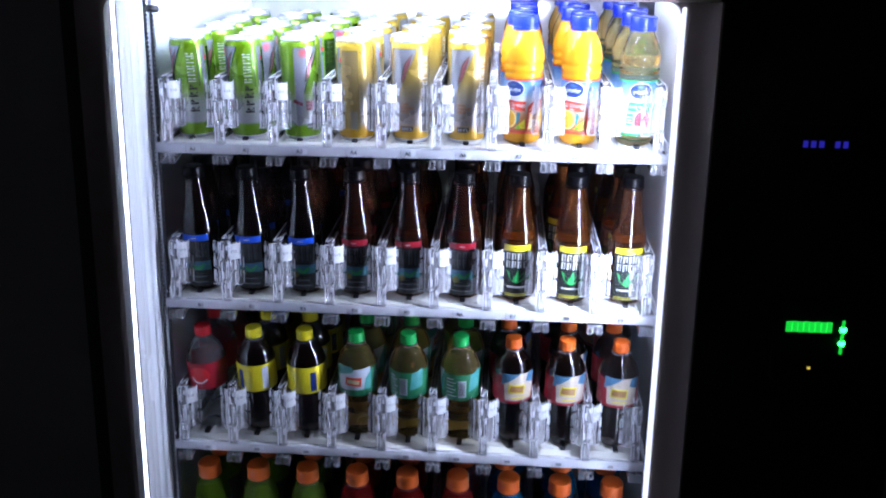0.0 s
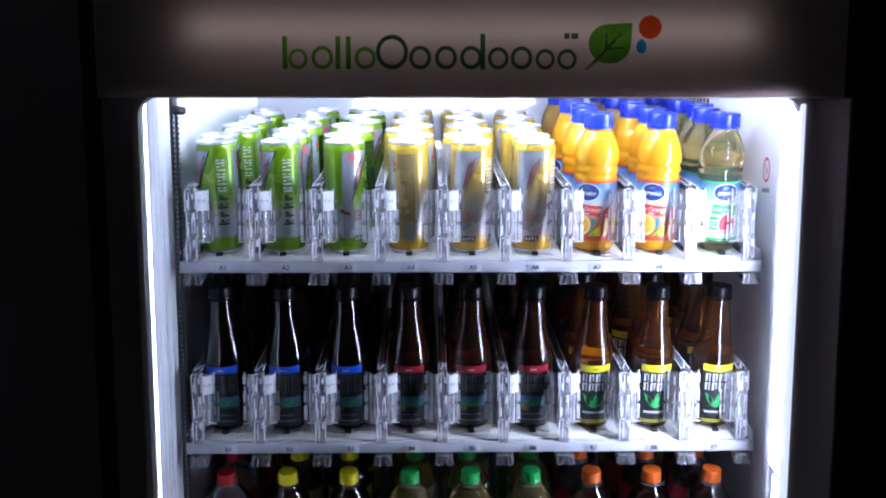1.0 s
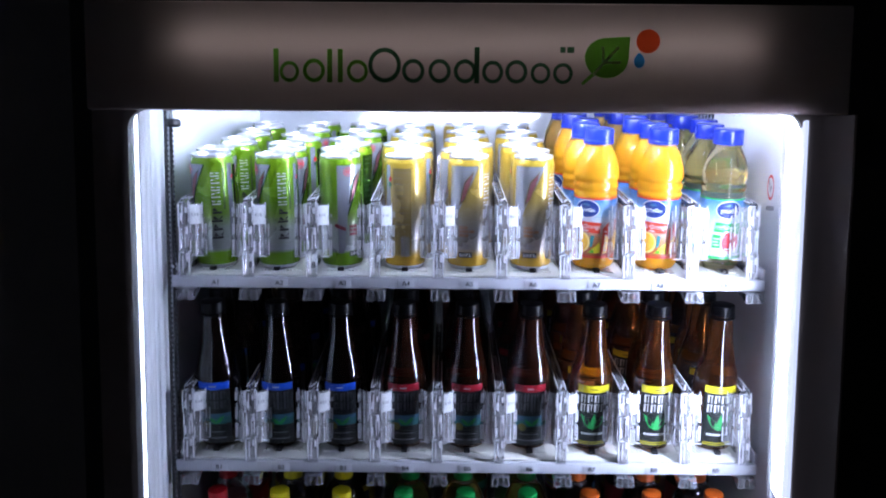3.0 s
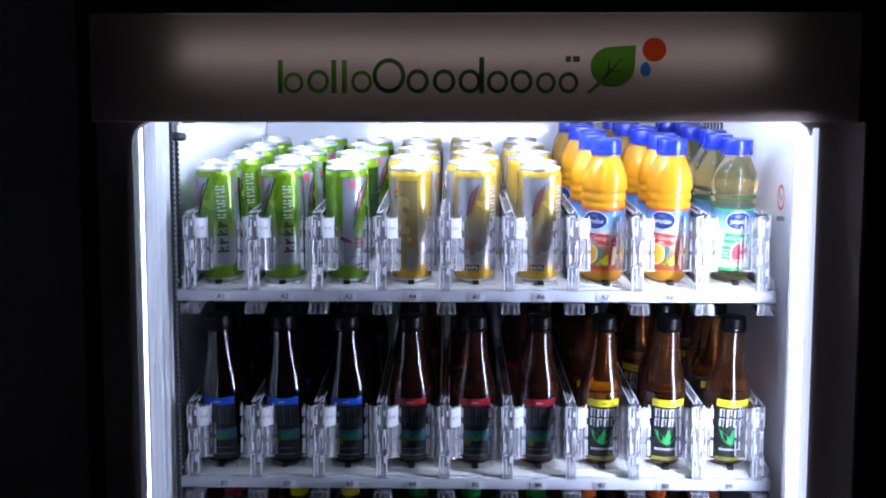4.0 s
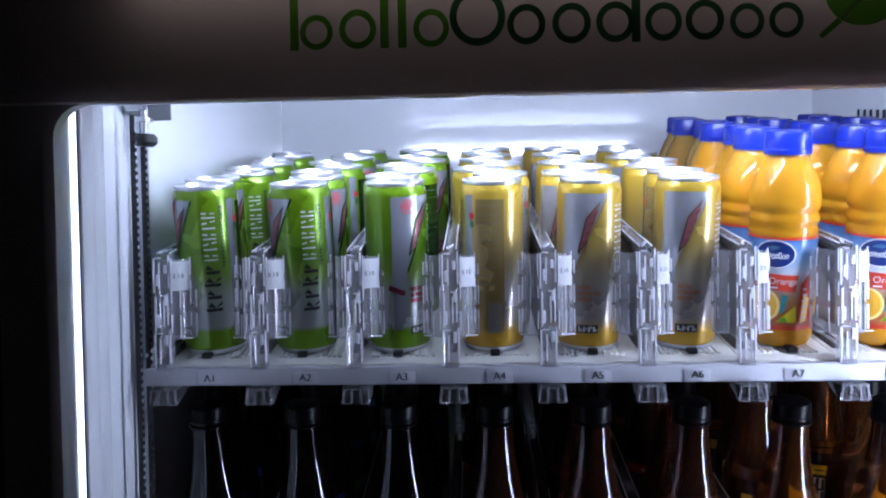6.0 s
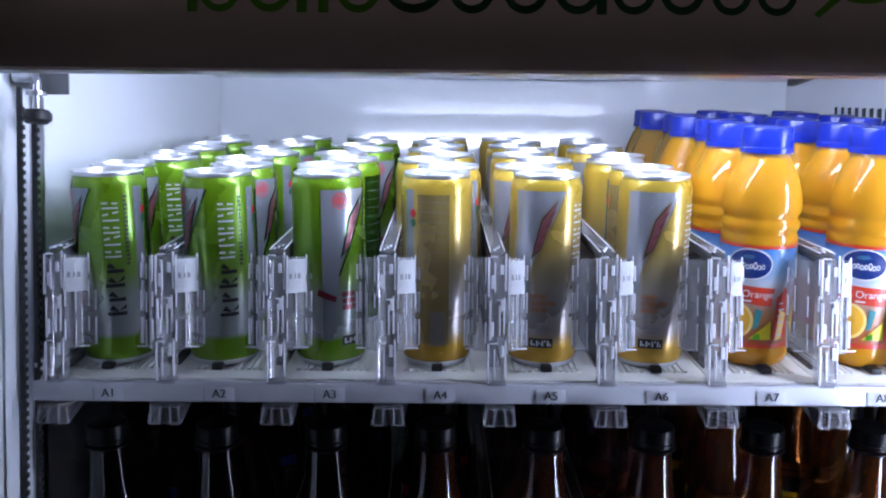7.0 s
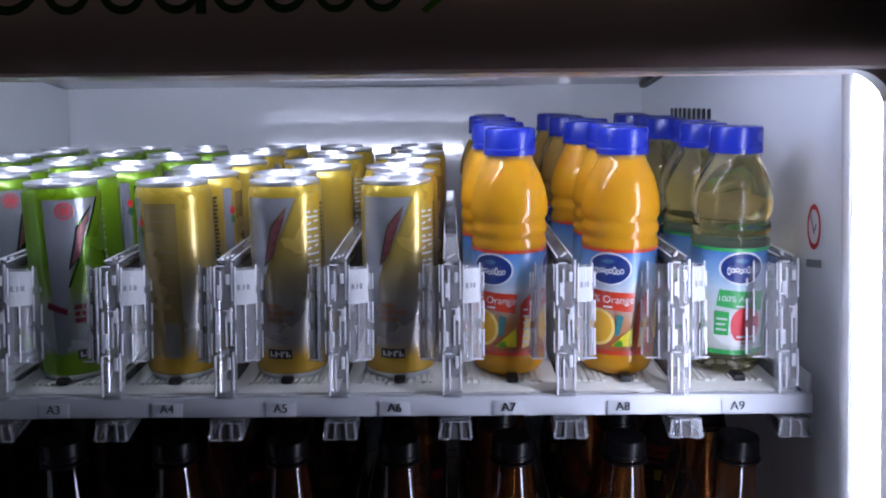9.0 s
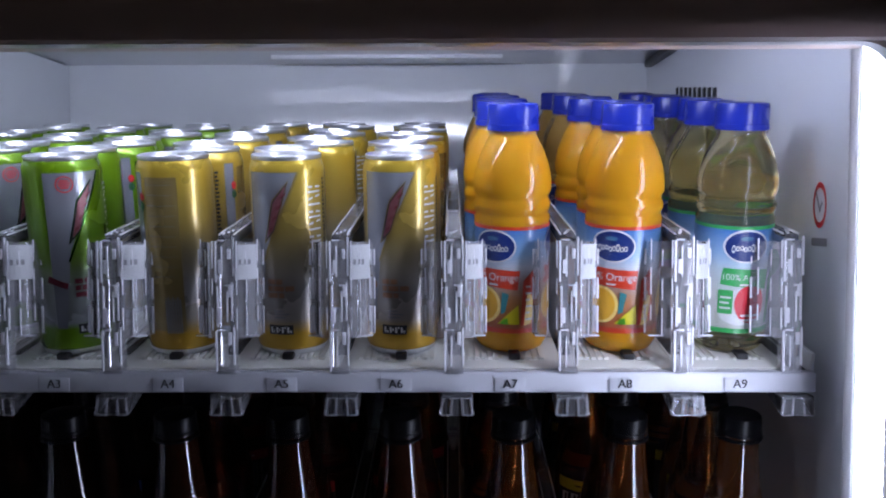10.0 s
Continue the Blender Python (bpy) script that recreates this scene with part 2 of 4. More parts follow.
LBLBLACK = surface("black_label", (0.012, 0.014, 0.014), 0.4, 0, 0.1, 30, 0.0)
LBLTEAL = surface("teal_label", (0.03, 0.17, 0.18), 0.4, 0, 0.7, 160, 0.0)
LBLOLIVE = surface("olive_print", (0.16, 0.15, 0.03), 0.4, 0, 0.3, 160, 0.0)
LBLCRIMSON = surface("crimson_label", (0.34, 0.010, 0.025), 0.4, 0, 0.1, 40, 0.0)
LBLBRIGHTBLUE = surface("bright_blue_label", (0.01, 0.09, 0.62), 0.4, 0, 0.1, 40, 0.0)
FRUITYELLOW = surface("citrus_rind_ink", (0.90, 0.66, 0.22), 0.4, 0, 0.12, 200, 0.0)
FRUITLIGHT = surface("citrus_flesh_ink", (0.80, 0.42, 0.03), 0.4, 0, 0.25, 120, 0.0)
APPLERED = surface("apple_red_ink", (0.65, 0.02, 0.04), 0.4, 0, 0.25, 120, 0.0)


def print_film(name, colour, share=0.75):
    """Printed translucent film: lit from behind as well as from the front."""
    m, nt, b, node, link = nodes_of(name)
    tl, mx, nz, rg = node("ShaderNodeBsdfTranslucent"), node("ShaderNodeMixShader"), node("ShaderNodeTexNoise"), node("ShaderNodeMapRange")
    nz.inputs["Scale"].default_value = 30
    rg.inputs[3].default_value, rg.inputs[4].default_value = 0.4, 0.55
    link(nz.outputs[0], rg.inputs[0])
    link(rg.outputs[0], b.inputs["Roughness"])
    b.inputs["Base Color"].default_value = (*colour, 1)
    tl.inputs[0].default_value = (*colour, 1)
    mx.inputs[0].default_value = share
    link(b.outputs[0], mx.inputs[1])
    link(tl.outputs[0], mx.inputs[2])
    link(mx.outputs[0], nt.nodes["Material Output"].inputs[0])
    return m


LOGOGREEN = print_film("logo_green", (0.16, 0.50, 0.06))
LOGODARK = print_film("logo_dark_green", (0.05, 0.16, 0.08))
LOGOBLUE = print_film("logo_blue", (0.06, 0.42, 0.95))
LOGORED = print_film("logo_red", (0.95, 0.13, 0.04))
LOGOVEIN = print_film("logo_vein", (0.85, 0.85, 0.82))
WALLPAINT = surface("room_wall_paint", (0.55, 0.52, 0.50), 0.8, 0, 0.08, 3, 0.1)
FLOORTILE = surface("room_floor", (0.10, 0.10, 0.10), 0.5, 0, 0.2, 3, 0.1)


# ---- mesh helpers ----
def finish(name, bm, material, smooth=40):
    bmesh.ops.recalc_face_normals(bm, faces=bm.faces)
    me = bpy.data.meshes.new(name)
    bm.to_mesh(me)
    bm.free()
    me.materials.append(material)
    if smooth:
        for f in me.polygons:
            f.use_smooth = True
        me.set_sharp_from_angle(angle=radians(smooth))
    return me


def part(name, bm, material, parent, label="", smooth=40):
    ob = new(name, finish(name, bm, material, smooth))
    ob.parent = parent
    return tagged(ob, label)


def thing(name, label, category, group="", kind=""):
    return tagged(new(name), label, category, group, kind)


def box(c, s, b=0.0, bm=None, rot=None):
    bm = bm or bmesh.new()
    one = bmesh.new()
    bmesh.ops.create_cube(one, size=1, matrix=Matrix.Diagonal((*s, 1)))
    if b:
        bmesh.ops.bevel(one, geom=one.edges[:], offset=b, segments=2, affect="EDGES", profile=0.5)
    m = Matrix.Translation(c) @ (rot or Matrix.Identity(4))
    vs = {v: bm.verts.new(m @ v.co) for v in one.verts}
    for f in one.faces:
        bm.faces.new([vs[v] for v in f.verts])
    one.free()
    return bm


def lathe(profile, n=32, bm=None, at=(0, 0, 0), wave=None):
    """Turns (radius, height) pairs round the z axis; a zero radius closes it."""
    bm = bm or bmesh.new()
    rings = []
    for r, z in profile:
        if r == 0:
            rings.append([bm.verts.new((at[0], at[1], at[2] + z))])
        else:
            rings.append([bm.verts.new((at[0] + (r + (wave(k, r, z) if wave else 0)) * math.cos(2 * math.pi * k / n),
                                        at[1] + (r + (wave(k, r, z) if wave else 0)) * math.sin(2 * math.pi * k / n), at[2] + z)) for k in range(n)])
    for a, b in zip(rings, rings[1:]):
        for k in range(n):
            j = (k + 1) % n
            if len(a) == 1 and len(b) > 1:
                bm.faces.new((a[0], b[j], b[k]))
            elif len(b) == 1 and len(a) > 1:
                bm.faces.new((a[k], a[j], b[0]))
            elif len(a) > 1:
                bm.faces.new((a[k], a[j], b[j], b[k]))
    return bm


def on_can(r):
    """Maps (arc length, height) round a body of radius r; 0 faces the front."""
    return lambda s, z: (r * math.sin(s / r), -r * math.cos(s / r), z)


def squeezed(to):
    return lambda s, z: to(s, 0.0915 + 0.75 * (z - 0.082))


def on_wall(y):
    return lambda s, z: (s, y, z)


def quad(to, corners, nu=8, nv=1, bm=None):
    """A patch between four (s, z) corners, lower left round to upper left."""
    bm = bm or bmesh.new()
    (a, b, c, d) = corners
    g = []
    for j in range(nv + 1):
        v = j / nv
        g.append([])
        for i in range(nu + 1):
            u = i / nu
            s = (1 - v) * ((1 - u) * a[0] + u * b[0]) + v * ((1 - u) * d[0] + u * c[0])
            z = (1 - v) * ((1 - u) * a[1] + u * b[1]) + v * ((1 - u) * d[1] + u * c[1])
            g[-1].append(bm.verts.new(to(s, z)))
    for j in range(nv):
        for i in range(nu):
            bm.faces.new((g[j][i], g[j][i + 1], g[j + 1][i + 1], g[j + 1][i]))
    return bm


def rect(to, s0, z0, s1, z1, nu=8, bm=None):
    return quad(to, ((s0, z0), (s1, z0), (s1, z1), (s0, z1)), nu, 1, bm)


def disc(to, s, z, rx, rz, hole=0.0, n=28, bm=None, warp=None):
    """An ellipse, or a ring where hole is the inner share of the radius."""
    bm = bm or bmesh.new()
    rings = []
    for q in ([hole, 1.0] if hole else [0.0, 0.5, 1.0]):
        if q == 0:
            rings.append([bm.verts.new(to(s, z))])
            continue
        rings.append([])
        for k in range(n):
            a = 2 * math.pi * k / n
            w = warp(a) if warp else 1.0
            rings[-1].append(bm.verts.new(to(s + q * w * rx * math.cos(a), z + q * w * rz * math.sin(a))))
    for a, b in zip(rings, rings[1:]):
        for k in range(n):
            j = (k + 1) % n
            bm.faces.new((a[0], b[k], b[j]) if len(a) == 1 else (a[k], b[k], b[j], a[j]))
    return bm


def text(words, size, to, s, z, bold=0.0):
    """Words of the built-in font laid on a surface, centred at (s, z)."""
    cu = bpy.data.curves.new("words", "FONT")
    cu.body, cu.size, cu.align_x, cu.align_y = words, size, "CENTER", "CENTER"
    ob = new("words", cu)
    me = bpy.data.meshes.new_from_object(ob.evaluated_get(bpy.context.evaluated_depsgraph_get()))
    bm = bmesh.new()
    bm.from_mesh(me)
    bmesh.ops.triangulate(bm, faces=bm.faces)
    for v in bm.verts:
        v.co = to(s + v.co.x, z + v.co.y)
    if bold:
        for f in list(bm.faces):
            bm.faces.new([bm.verts.new((v.co.x + bold, v.co.y - 0.0001, v.co.z)) for v in f.verts])
    bpy.data.objects.remove(ob)
    bpy.data.meshes.remove(me)
    return bm


def rounded(x0, z0, x1, z1, r, n=8):
    """The outline of a rounded rectangle, as (x, z) points."""
    pts = []
    for cx, cz, a0 in ((x1 - r, z1 - r, 0), (x0 + r, z1 - r, 90), (x0 + r, z0 + r, 180), (x1 - r, z0 + r, 270)):
        for k in range(n + 1):
            a = radians(a0 + 90 * k / n)
            pts.append((cx + r * math.cos(a), cz + r * math.sin(a)))
    return pts


def loft(loops, bm=None, closed=True, ends=False):
    """Joins loops of (x, y, z) points one after the other."""
    bm = bm or bmesh.new()
    rows = [[bm.verts.new(p) for p in l] for l in loops]
    for a, b in zip(rows, rows[1:]):
        for k in range(len(a) if closed else len(a) - 1):
            j = (k + 1) % len(a)
            bm.faces.new((a[k], a[j], b[j], b[k]))
    if ends:
        bm.faces.new(rows[0])
        bm.faces.new(rows[-1])
    return bm


def pipe(pts, r, n=8, bm=None):
    """A round bar through points that all lie along one axis or bend gently."""
    bm = bm or bmesh.new()
    rows = []
    for i, p in enumerate(pts):
        d = (Vector(pts[min(i + 1, len(pts) - 1)]) - Vector(pts[max(i - 1, 0)])).normalized()
        u = d.orthogonal().normalized()
        w = d.cross(u)
        rows.append([Vector(p) + r * (math.cos(2 * math.pi * k / n) * u + math.sin(2 * math.pi * k / n) * w) for k in range(n)])
    return loft(rows, bm, True, True)


# ---- the dark room round the machine ----
def setting(name, bm, material, label):
    ob = new(name, finish(name, bm, material, 0))
    return tagged(ob, label, name.split("_")[0], kind="structure")


setting("floor", box((0, -0.9, -0.05), (6.2, 4.4, 0.1)), FLOORTILE, "dark floor of an unlit room under the machine")
setting("ceiling", box((0, -0.9, 2.65), (6.2, 4.4, 0.1)), WALLPAINT, "unlit ceiling of the dark room")
setting("wall_back", box((0, 0.95, 1.3), (6.2, 0.1, 2.6)), WALLPAINT, "dark painted wall behind the vending machine")
# out of view; its pale paint bounces machine light back onto the header
setting("wall_front", box((0, -2.95, 1.3), (6.2, 0.1, 2.6)), WALLPAINT, "unseen wall across the room, added to return light")
setting("wall_left", box((-3.05, -1.0, 1.3), (0.1, 3.8, 2.6)), WALLPAINT, "dark painted side wall of the room")
setting("wall_right", box((3.05, -1.0, 1.3), (0.1, 3.8, 2.6)), WALLPAINT, "dark painted side wall of the room")

# ---- the machine ----
machine = thing("vending_machine", "tall black glass-front drinks vending machine, brightly lit inside", "vending machine")
X0, X1, TOPZ = -0.475, 0.735, 1.80
part("side_panel", box((X0 + 0.015, 0.23, 0.93), (0.03, 0.78, 1.74), 0.004), BLACK, machine)
part("side_panel", box((X1 - 0.015, 0.23, 0.93), (0.03, 0.78, 1.74), 0.004), BLACK, machine)
part("back_panel", box((0.13, 0.61, 0.93), (1.14, 0.02, 1.74)), BLACK, machine)
part("top_panel", box((0.13, 0.23, TOPZ - 0.015), (1.15, 0.78, 0.03), 0.004), BLACK, machine)
part("base_panel", box((0.13, 0.23, 0.08), (1.14, 0.76, 0.04)), BLACK, machine)
for x in (-0.42, 0.68):
    for y in (-0.1, 0.54):
        part("foot", lathe([(0, 0), (0.025, 0), (0.025, 0.012), (0.012, 0.016), (0.012, 0.062), (0, 0.062)], 16, at=(x, y, 0)), STEEL, machine)


# the white liner that holds the shelves
def liner_wall(sign):
    a, b, t = sign * WALL_F, sign * WALL_B, sign * 0.012
    lo, hi = 0.30, CEIL_Z
    return loft([[(a, -0.085, lo), (b, BACK_Y, lo), (b + t, BACK_Y, lo), (a + t, -0.085, lo)],
                 [(a, -0.085, hi), (b, BACK_Y, hi), (b + t, BACK_Y, hi), (a + t, -0.085, hi)]], None, True, True)


for sign in (-1, 1):
    part("liner_side", liner_wall(sign), LINER, machine, "glossy white inner side wall", 0)
part("liner_back", box((0, BACK_Y + 0.008, 1.0), (2 * WALL_B + 0.024, 0.012, 1.42)), LINERBACK, machine, "glossy white inner back wall", 0)
part("liner_top", box((0, 0.347, CEIL_Z + 0.012), (0.90, 0.386, 0.02)), LINER, machine, "glossy white inner ceiling", 0)
part("liner_top", box((0, 0.037, CEIL_Z + 0.058), (0.90, 0.274, 0.012)), LINER, machine, "raised front part of the inner ceiling", 0)
part("liner_step", box((0, 0.1595, CEIL_Z + 0.037), (0.90, 0.010, 0.029)), LINER, machine, "", 0)
# short raised white line near the back of the inner ceiling
part("ceiling_line", box((0.048, 0.462, CEIL_Z - 0.0005), (0.31, 0.005, 0.005), 0.001), WHITE, machine, "thin white line across the inner ceiling")
part("liner_floor", box((0, 0.22, 0.295), (0.90, 0.64, 0.01)), LINER, machine, "", 0)
# the shadow gap beside the ceiling is laid in as a black strip
part("gap_shade_strip", box((0.4105, 0.24, CEIL_Z - 0.003), (0.014, 0.54, 0.010), 0.002), BLACK, machine, "black strip for the shade of the gap along the ceiling edge")
# air slots high in the side wall
for k in range(9):
    y = 0.262 + 0.0160 * k
    x = WALL_F + (WALL_B - WALL_F) * (y + 0.085) / (BACK_Y + 0.085)
    part("air_slot", box((x - 0.001, y, 1.605 + 0.155 * (y - 0.253)), (0.003, 0.0075 - 0.0005 * k, 0.040), 0.001), BLACK, machine, "dark narrow air slot" if k == 0 else "")
# round seal sticker
side_at = lambda lift: (lambda s, z: (WALL_F - 0.0013 - lift - (0.026 + 0.62 * (s - 0.009) + 0.085) * 0.0358, 0.026 + 0.62 * (s - 0.009), 1.497 + 0.80 * (z - 1.500)))
seal = part("sticker", rect(side_at(0), -0.012, 1.457, 0.030, 1.528), LINER, machine, "small round red-ringed sticker with a tick", 0)
part("sticker_ring", disc(side_at(0.0006), 0.009, 1.500, 0.0175, 0.0230, 0.76), RED, seal, "", 0)
part("tick", quad(side_at(0.0008), ((0.006, 1.494), (0.010, 1.494), (0.020, 1.515), (0.017, 1.515))), GREYINK, seal, "", 0)
part("tick", quad(side_at(0.0010), ((0.000, 1.502), (0.003, 1.504), (0.010, 1.494), (0.007, 1.492))), GREYINK, seal, "", 0)
part("sticker_bar", rect(side_at(0.0006), -0.011, 1.459, 0.029, 1.467), GREYINK, seal, "", 0)

# door: grey frame, white jambs, pane
OUT = rounded(-0.448, 0.30, 0.428, 1.5985, 0.004)


def ring(loops):
    return loft([[(x, y, z) for x, z in pts] for y, pts in loops])


inner = rounded(XL, ZLOW, XR, ZTOP, 0.024)
wide = rounded(XL - 0.006, ZLOW - 0.006, XR + 0.006, ZTOP + 0.004, 0.024)
deep = rounded(XL - 0.018, ZLOW - 0.006, XR + 0.018, ZTOP + 0.060, 0.010)
rim = rounded(-0.446, 0.306, 0.426, 1.5965, 0.004)
part("door_frame", ring([(-0.085, OUT), (DOOR_Y + 0.008, OUT), (DOOR_Y, rim), (DOOR_Y, wide), (DOOR_Y + 0.004, inner)]), FRAME, machine, "dull grey painted door frame")
# the latch side flares out towards the front in a shallow curve
a, b = XR + 0.003, 0.428
flare = [(a, DOOR_Y - 0.001), (a + 0.012, DOOR_Y - 0.004), (a + 0.022, DOOR_Y - 0.010), (a + 0.031, DOOR_Y - 0.019), (b - 0.003, DOOR_Y - 0.032), (b, DOOR_Y - 0.032), (b, DOOR_Y - 0.001)]
# glow added at the foot of the flare so the frame brightens there
part("edge_fill_strip", box((XR + 0.0010, DOOR_Y + 0.0055, 0.9700), (0.0046, 0.0180, 1.215), 0.001), EDGEFILL, machine, "glowing strip added beside the glass to light the frame flare")
part("frame_flare", loft([[(px, py, z) for px, py in flare] for z in (0.31, 1.582)], None, True, True), FRAME, machine, "dull grey flared upright of the door frame")
part("jamb", ring([(DOOR_Y + 0.004, inner), (DOOR_Y + 0.014, inner), (DOOR_Y + 0.018, deep), (-0.085, deep)]), JAMB, machine, "bright white inner door frame")
# ribs on the hinge side, a dark seam, and a glow added to brighten the first rib
for y, w, x, d in ((-0.139, 0.028, 0.011, 0.014), (-0.1055, 0.022, 0.012, 0.012)):
    part("jamb_rib", box((XL - x, y, 0.99), (d, w, 1.24), 0.002), JAMB, machine, "white aluminium rib")
part("rib_glow_strip", box((XL - 0.0040, -0.1330, 0.985), (0.0012, 0.0085, 1.23), 0.0004), RIBGLOW, machine, "glowing strip added over the bright rib to fill the left side")
part("jamb_seam", box((XL - 0.0130, -0.1208, 0.99), (0.010, 0.0076, 1.238)), RUBBER, machine, "dark rubber seam between ribs")
part("jamb_seam", box((XL - 0.0140, -0.0933, 0.99), (0.010, 0.0022, 1.238)), GREYINK, machine)
for x in (0.0165, 0.0260):
    part("jamb_groove", box((XL - x, -0.0917, 0.985), (0.0022, 0.0012, 1.25)), GREYINK, machine, "dark narrow groove")
part("jamb_cover", box((XL - 0.0220, -0.0810, 0.985), (0.026, 0.022, 1.29), 0.002), JAMB, machine)
part("jamb_cover", box((XR + 0.030, -0.082, 0.985), (0.030, 0.012, 1.29), 0.002), JAMB, machine)
part("window_pane", box((0.5 * (XL + XR), -0.142, 0.5 * (ZLOW + ZTOP)), (XR - XL + 0.02, 0.004, ZTOP - ZLOW + 0.008)), PANE, machine, "clear front glass", 0)
turned = Matrix.Rotation(radians(-11), 4, "Z")
bar_ = part("light_bar", box((XR + 0.0135, -0.120, 1.3550), (0.006, 0.060, 0.520), 0.001, None, turned), JAMB, machine, "tall white LED bar")
glow_ = bmesh.new()
loft([[(XR + 0.0092 + q * 0.1908 * 0.026, -0.1205 + q * 0.9816 * 0.026, z) for q in (-1, 1)] for z in (1.105, 1.610)], glow_, False)
part("diffuser", glow_, LEDBAR, bar_, "glowing cool-white face", 0)
# unseen strip added behind the jamb to lift the lower rows
low_ = part("light_bar", box((XR + 0.0184, -0.111, 0.855), (0.0016, 0.024, 0.49), 0.0004), JAMB, machine, "backing of an unseen fill strip low in the door frame")
part("diffuser", box((XR + 0.0170, -0.112, 0.855), (0.0008, 0.019, 0.48)), LOWFILL, low_, "glowing cool-white face", 0)
for z in (1.362, 1.575):
    part("screw", lathe([(0, 0), (0.004, 0), (0.004, 0.002), (0.002, 0.0035), (0, 0.0035)], 12, at=(0, 0, 0)), STEEL, machine).matrix_basis = pose(XR + 0.022, -0.0885, z, 90, 0, 0)

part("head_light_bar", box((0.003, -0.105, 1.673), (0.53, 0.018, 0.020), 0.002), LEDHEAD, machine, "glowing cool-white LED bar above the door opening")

# lift belts and their pulley on the hinge side
for x, y in ((-0.415, -0.016), (-0.415, 0.006)):
    belt = box((x, y, 0.96), (0.004, 0.0036, 1.28), 0.0008)
    belt_ = part("belt", belt, RUBBER, machine, "thin black toothed lift belt")
    teeth = bmesh.new()
    for k in range(180):
        box((x + 0.0026, y, 0.33 + k * 0.0070), (0.0016, 0.0036, 0.0036), 0, teeth)
    part("belt_teeth", teeth, RUBBER, belt_)
bracket = box((-0.427, 0.012, 1.624), (0.008, 0.024, 0.040), 0.002)
box((-0.4045, 0.0155, 1.620), (0.027, 0.003, 0.042), 0.001, bracket)
part("pulley_bracket", bracket, GUNMETAL, machine, "bent steel pulley bracket")
part("pulley", pipe([(-0.424, -0.005, 1.612), (-0.408, -0.005, 1.612)], 0.0065, 16), STEEL, machine)
part("tension_bolt", lathe([(0, 0), (0.0035, 0), (0.0035, 0.010), (0.0075, 0.0105), (0.0075, 0.0135), (0.0035, 0.014), (0.0035, 0.024), (0, 0.024)], 12, at=(-0.412, 0.004, 1.586)), STEEL, machine, "steel bolt with a nut")
part("tensioner", lathe([(0, 0), (0.008, 0), (0.0115, 0.003), (0.0115, 0.008), (0.009, 0.011), (0, 0.012)], 16, at=(-0.412, 0.004, 1.574)), BLACK, machine, "black knob under the pulley")
part("guide_rail", box((-0.428, 0.035, 0.96), (0.006, 0.016, 1.28), 0.001), STEEL, machine)

# header sign: a shallow light box with a translucent face
face = DOOR_Y - 0.014
back = -0.1605
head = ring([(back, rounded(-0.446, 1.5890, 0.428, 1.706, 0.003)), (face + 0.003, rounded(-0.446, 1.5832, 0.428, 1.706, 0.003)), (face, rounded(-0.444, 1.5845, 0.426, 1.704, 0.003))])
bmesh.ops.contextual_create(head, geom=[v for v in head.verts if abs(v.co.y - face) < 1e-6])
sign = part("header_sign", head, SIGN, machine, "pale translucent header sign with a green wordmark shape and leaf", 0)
tub = ring([(back - 0.0215, rounded(-0.444, 1.5895, 0.426, 1.704, 0.003)), (back, rounded(-0.444, 1.5895, 0.426, 1.704, 0.003))])
bmesh.ops.contextual_create(tub, geom=[v for v in tub.verts if abs(v.co.y - back) < 1e-6])
part("sign_tub", tub, TUB, sign, "", 0)
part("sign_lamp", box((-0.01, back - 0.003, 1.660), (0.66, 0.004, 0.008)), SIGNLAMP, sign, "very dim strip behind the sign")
on = on_wall(face - 0.0006)


def bar(s, z0, z1, w, m):
    part("logo_shape", quad(on, ((s - w / 2, z0), (s + w / 2, z0), (s + w / 2, z1), (s - w / 2, z1)), 1), m, sign, "", 0)


def loop_(s, r, m, z=None, share=0.66):
    part("logo_shape", disc(on, s, z or (1.6155 + r), r * 0.95, r, share), m, sign, "", 0)


W = 0.0058
for s_, z1 in ((-0.2275, 1.653), (-0.1665, 1.653), (-0.1545, 1.653)):
    bar(s_, 1.6155, z1, W, LOGOGREEN)
for s_, r in ((-0.2125, 0.0118), (-0.1845, 0.0133), (-0.1350, 0.0128)):
    loop_(s_, r, LOGOGREEN)
loop_(-0.1040, 0.0197, LOGODARK, None, 0.74)
for s_, r in ((-0.0715, 0.0135), (-0.0415, 0.0135), (-0.0125, 0.0135), (0.0190, 0.0128), (0.0460, 0.0133), (0.0735, 0.0118), (0.0990, 0.0118)):
    loop_(s_, r, LOGODARK)
bar(0.0010, 1.6155, 1.656, W, LOGODARK)
part("logo_shape", rect(on, 0.0955, 1.6505, 0.1015, 1.6570, 1), LOGODARK, sign, "", 0)
part("logo_shape", rect(on, 0.1035, 1.6505, 0.1115, 1.6570, 1), LOGODARK, sign, "", 0)
# leaf: two round corners, a pointed tip and a stalk
leaf = bmesh.new()
leaf.faces.new([leaf.verts.new(on(x, z)) for x, z in
                [(0.1235 + 0.0235 * (1 - math.cos(a)), 1.6460 - 0.0235 * math.sin(a)) for a in np.linspace(0, 1.571, 9)]
                + [(0.1500 + 0.0235 * math.sin(a), 1.6460 - 0.0235 * math.cos(a)) for a in np.linspace(0, 1.571, 9)]
                + [(0.1745, 1.6690)]
                + [(0.1470 - 0.0235 * math.sin(a), 1.6455 + 0.0220 * math.cos(a)) for a in np.linspace(0, 1.571, 9)][:-1]])
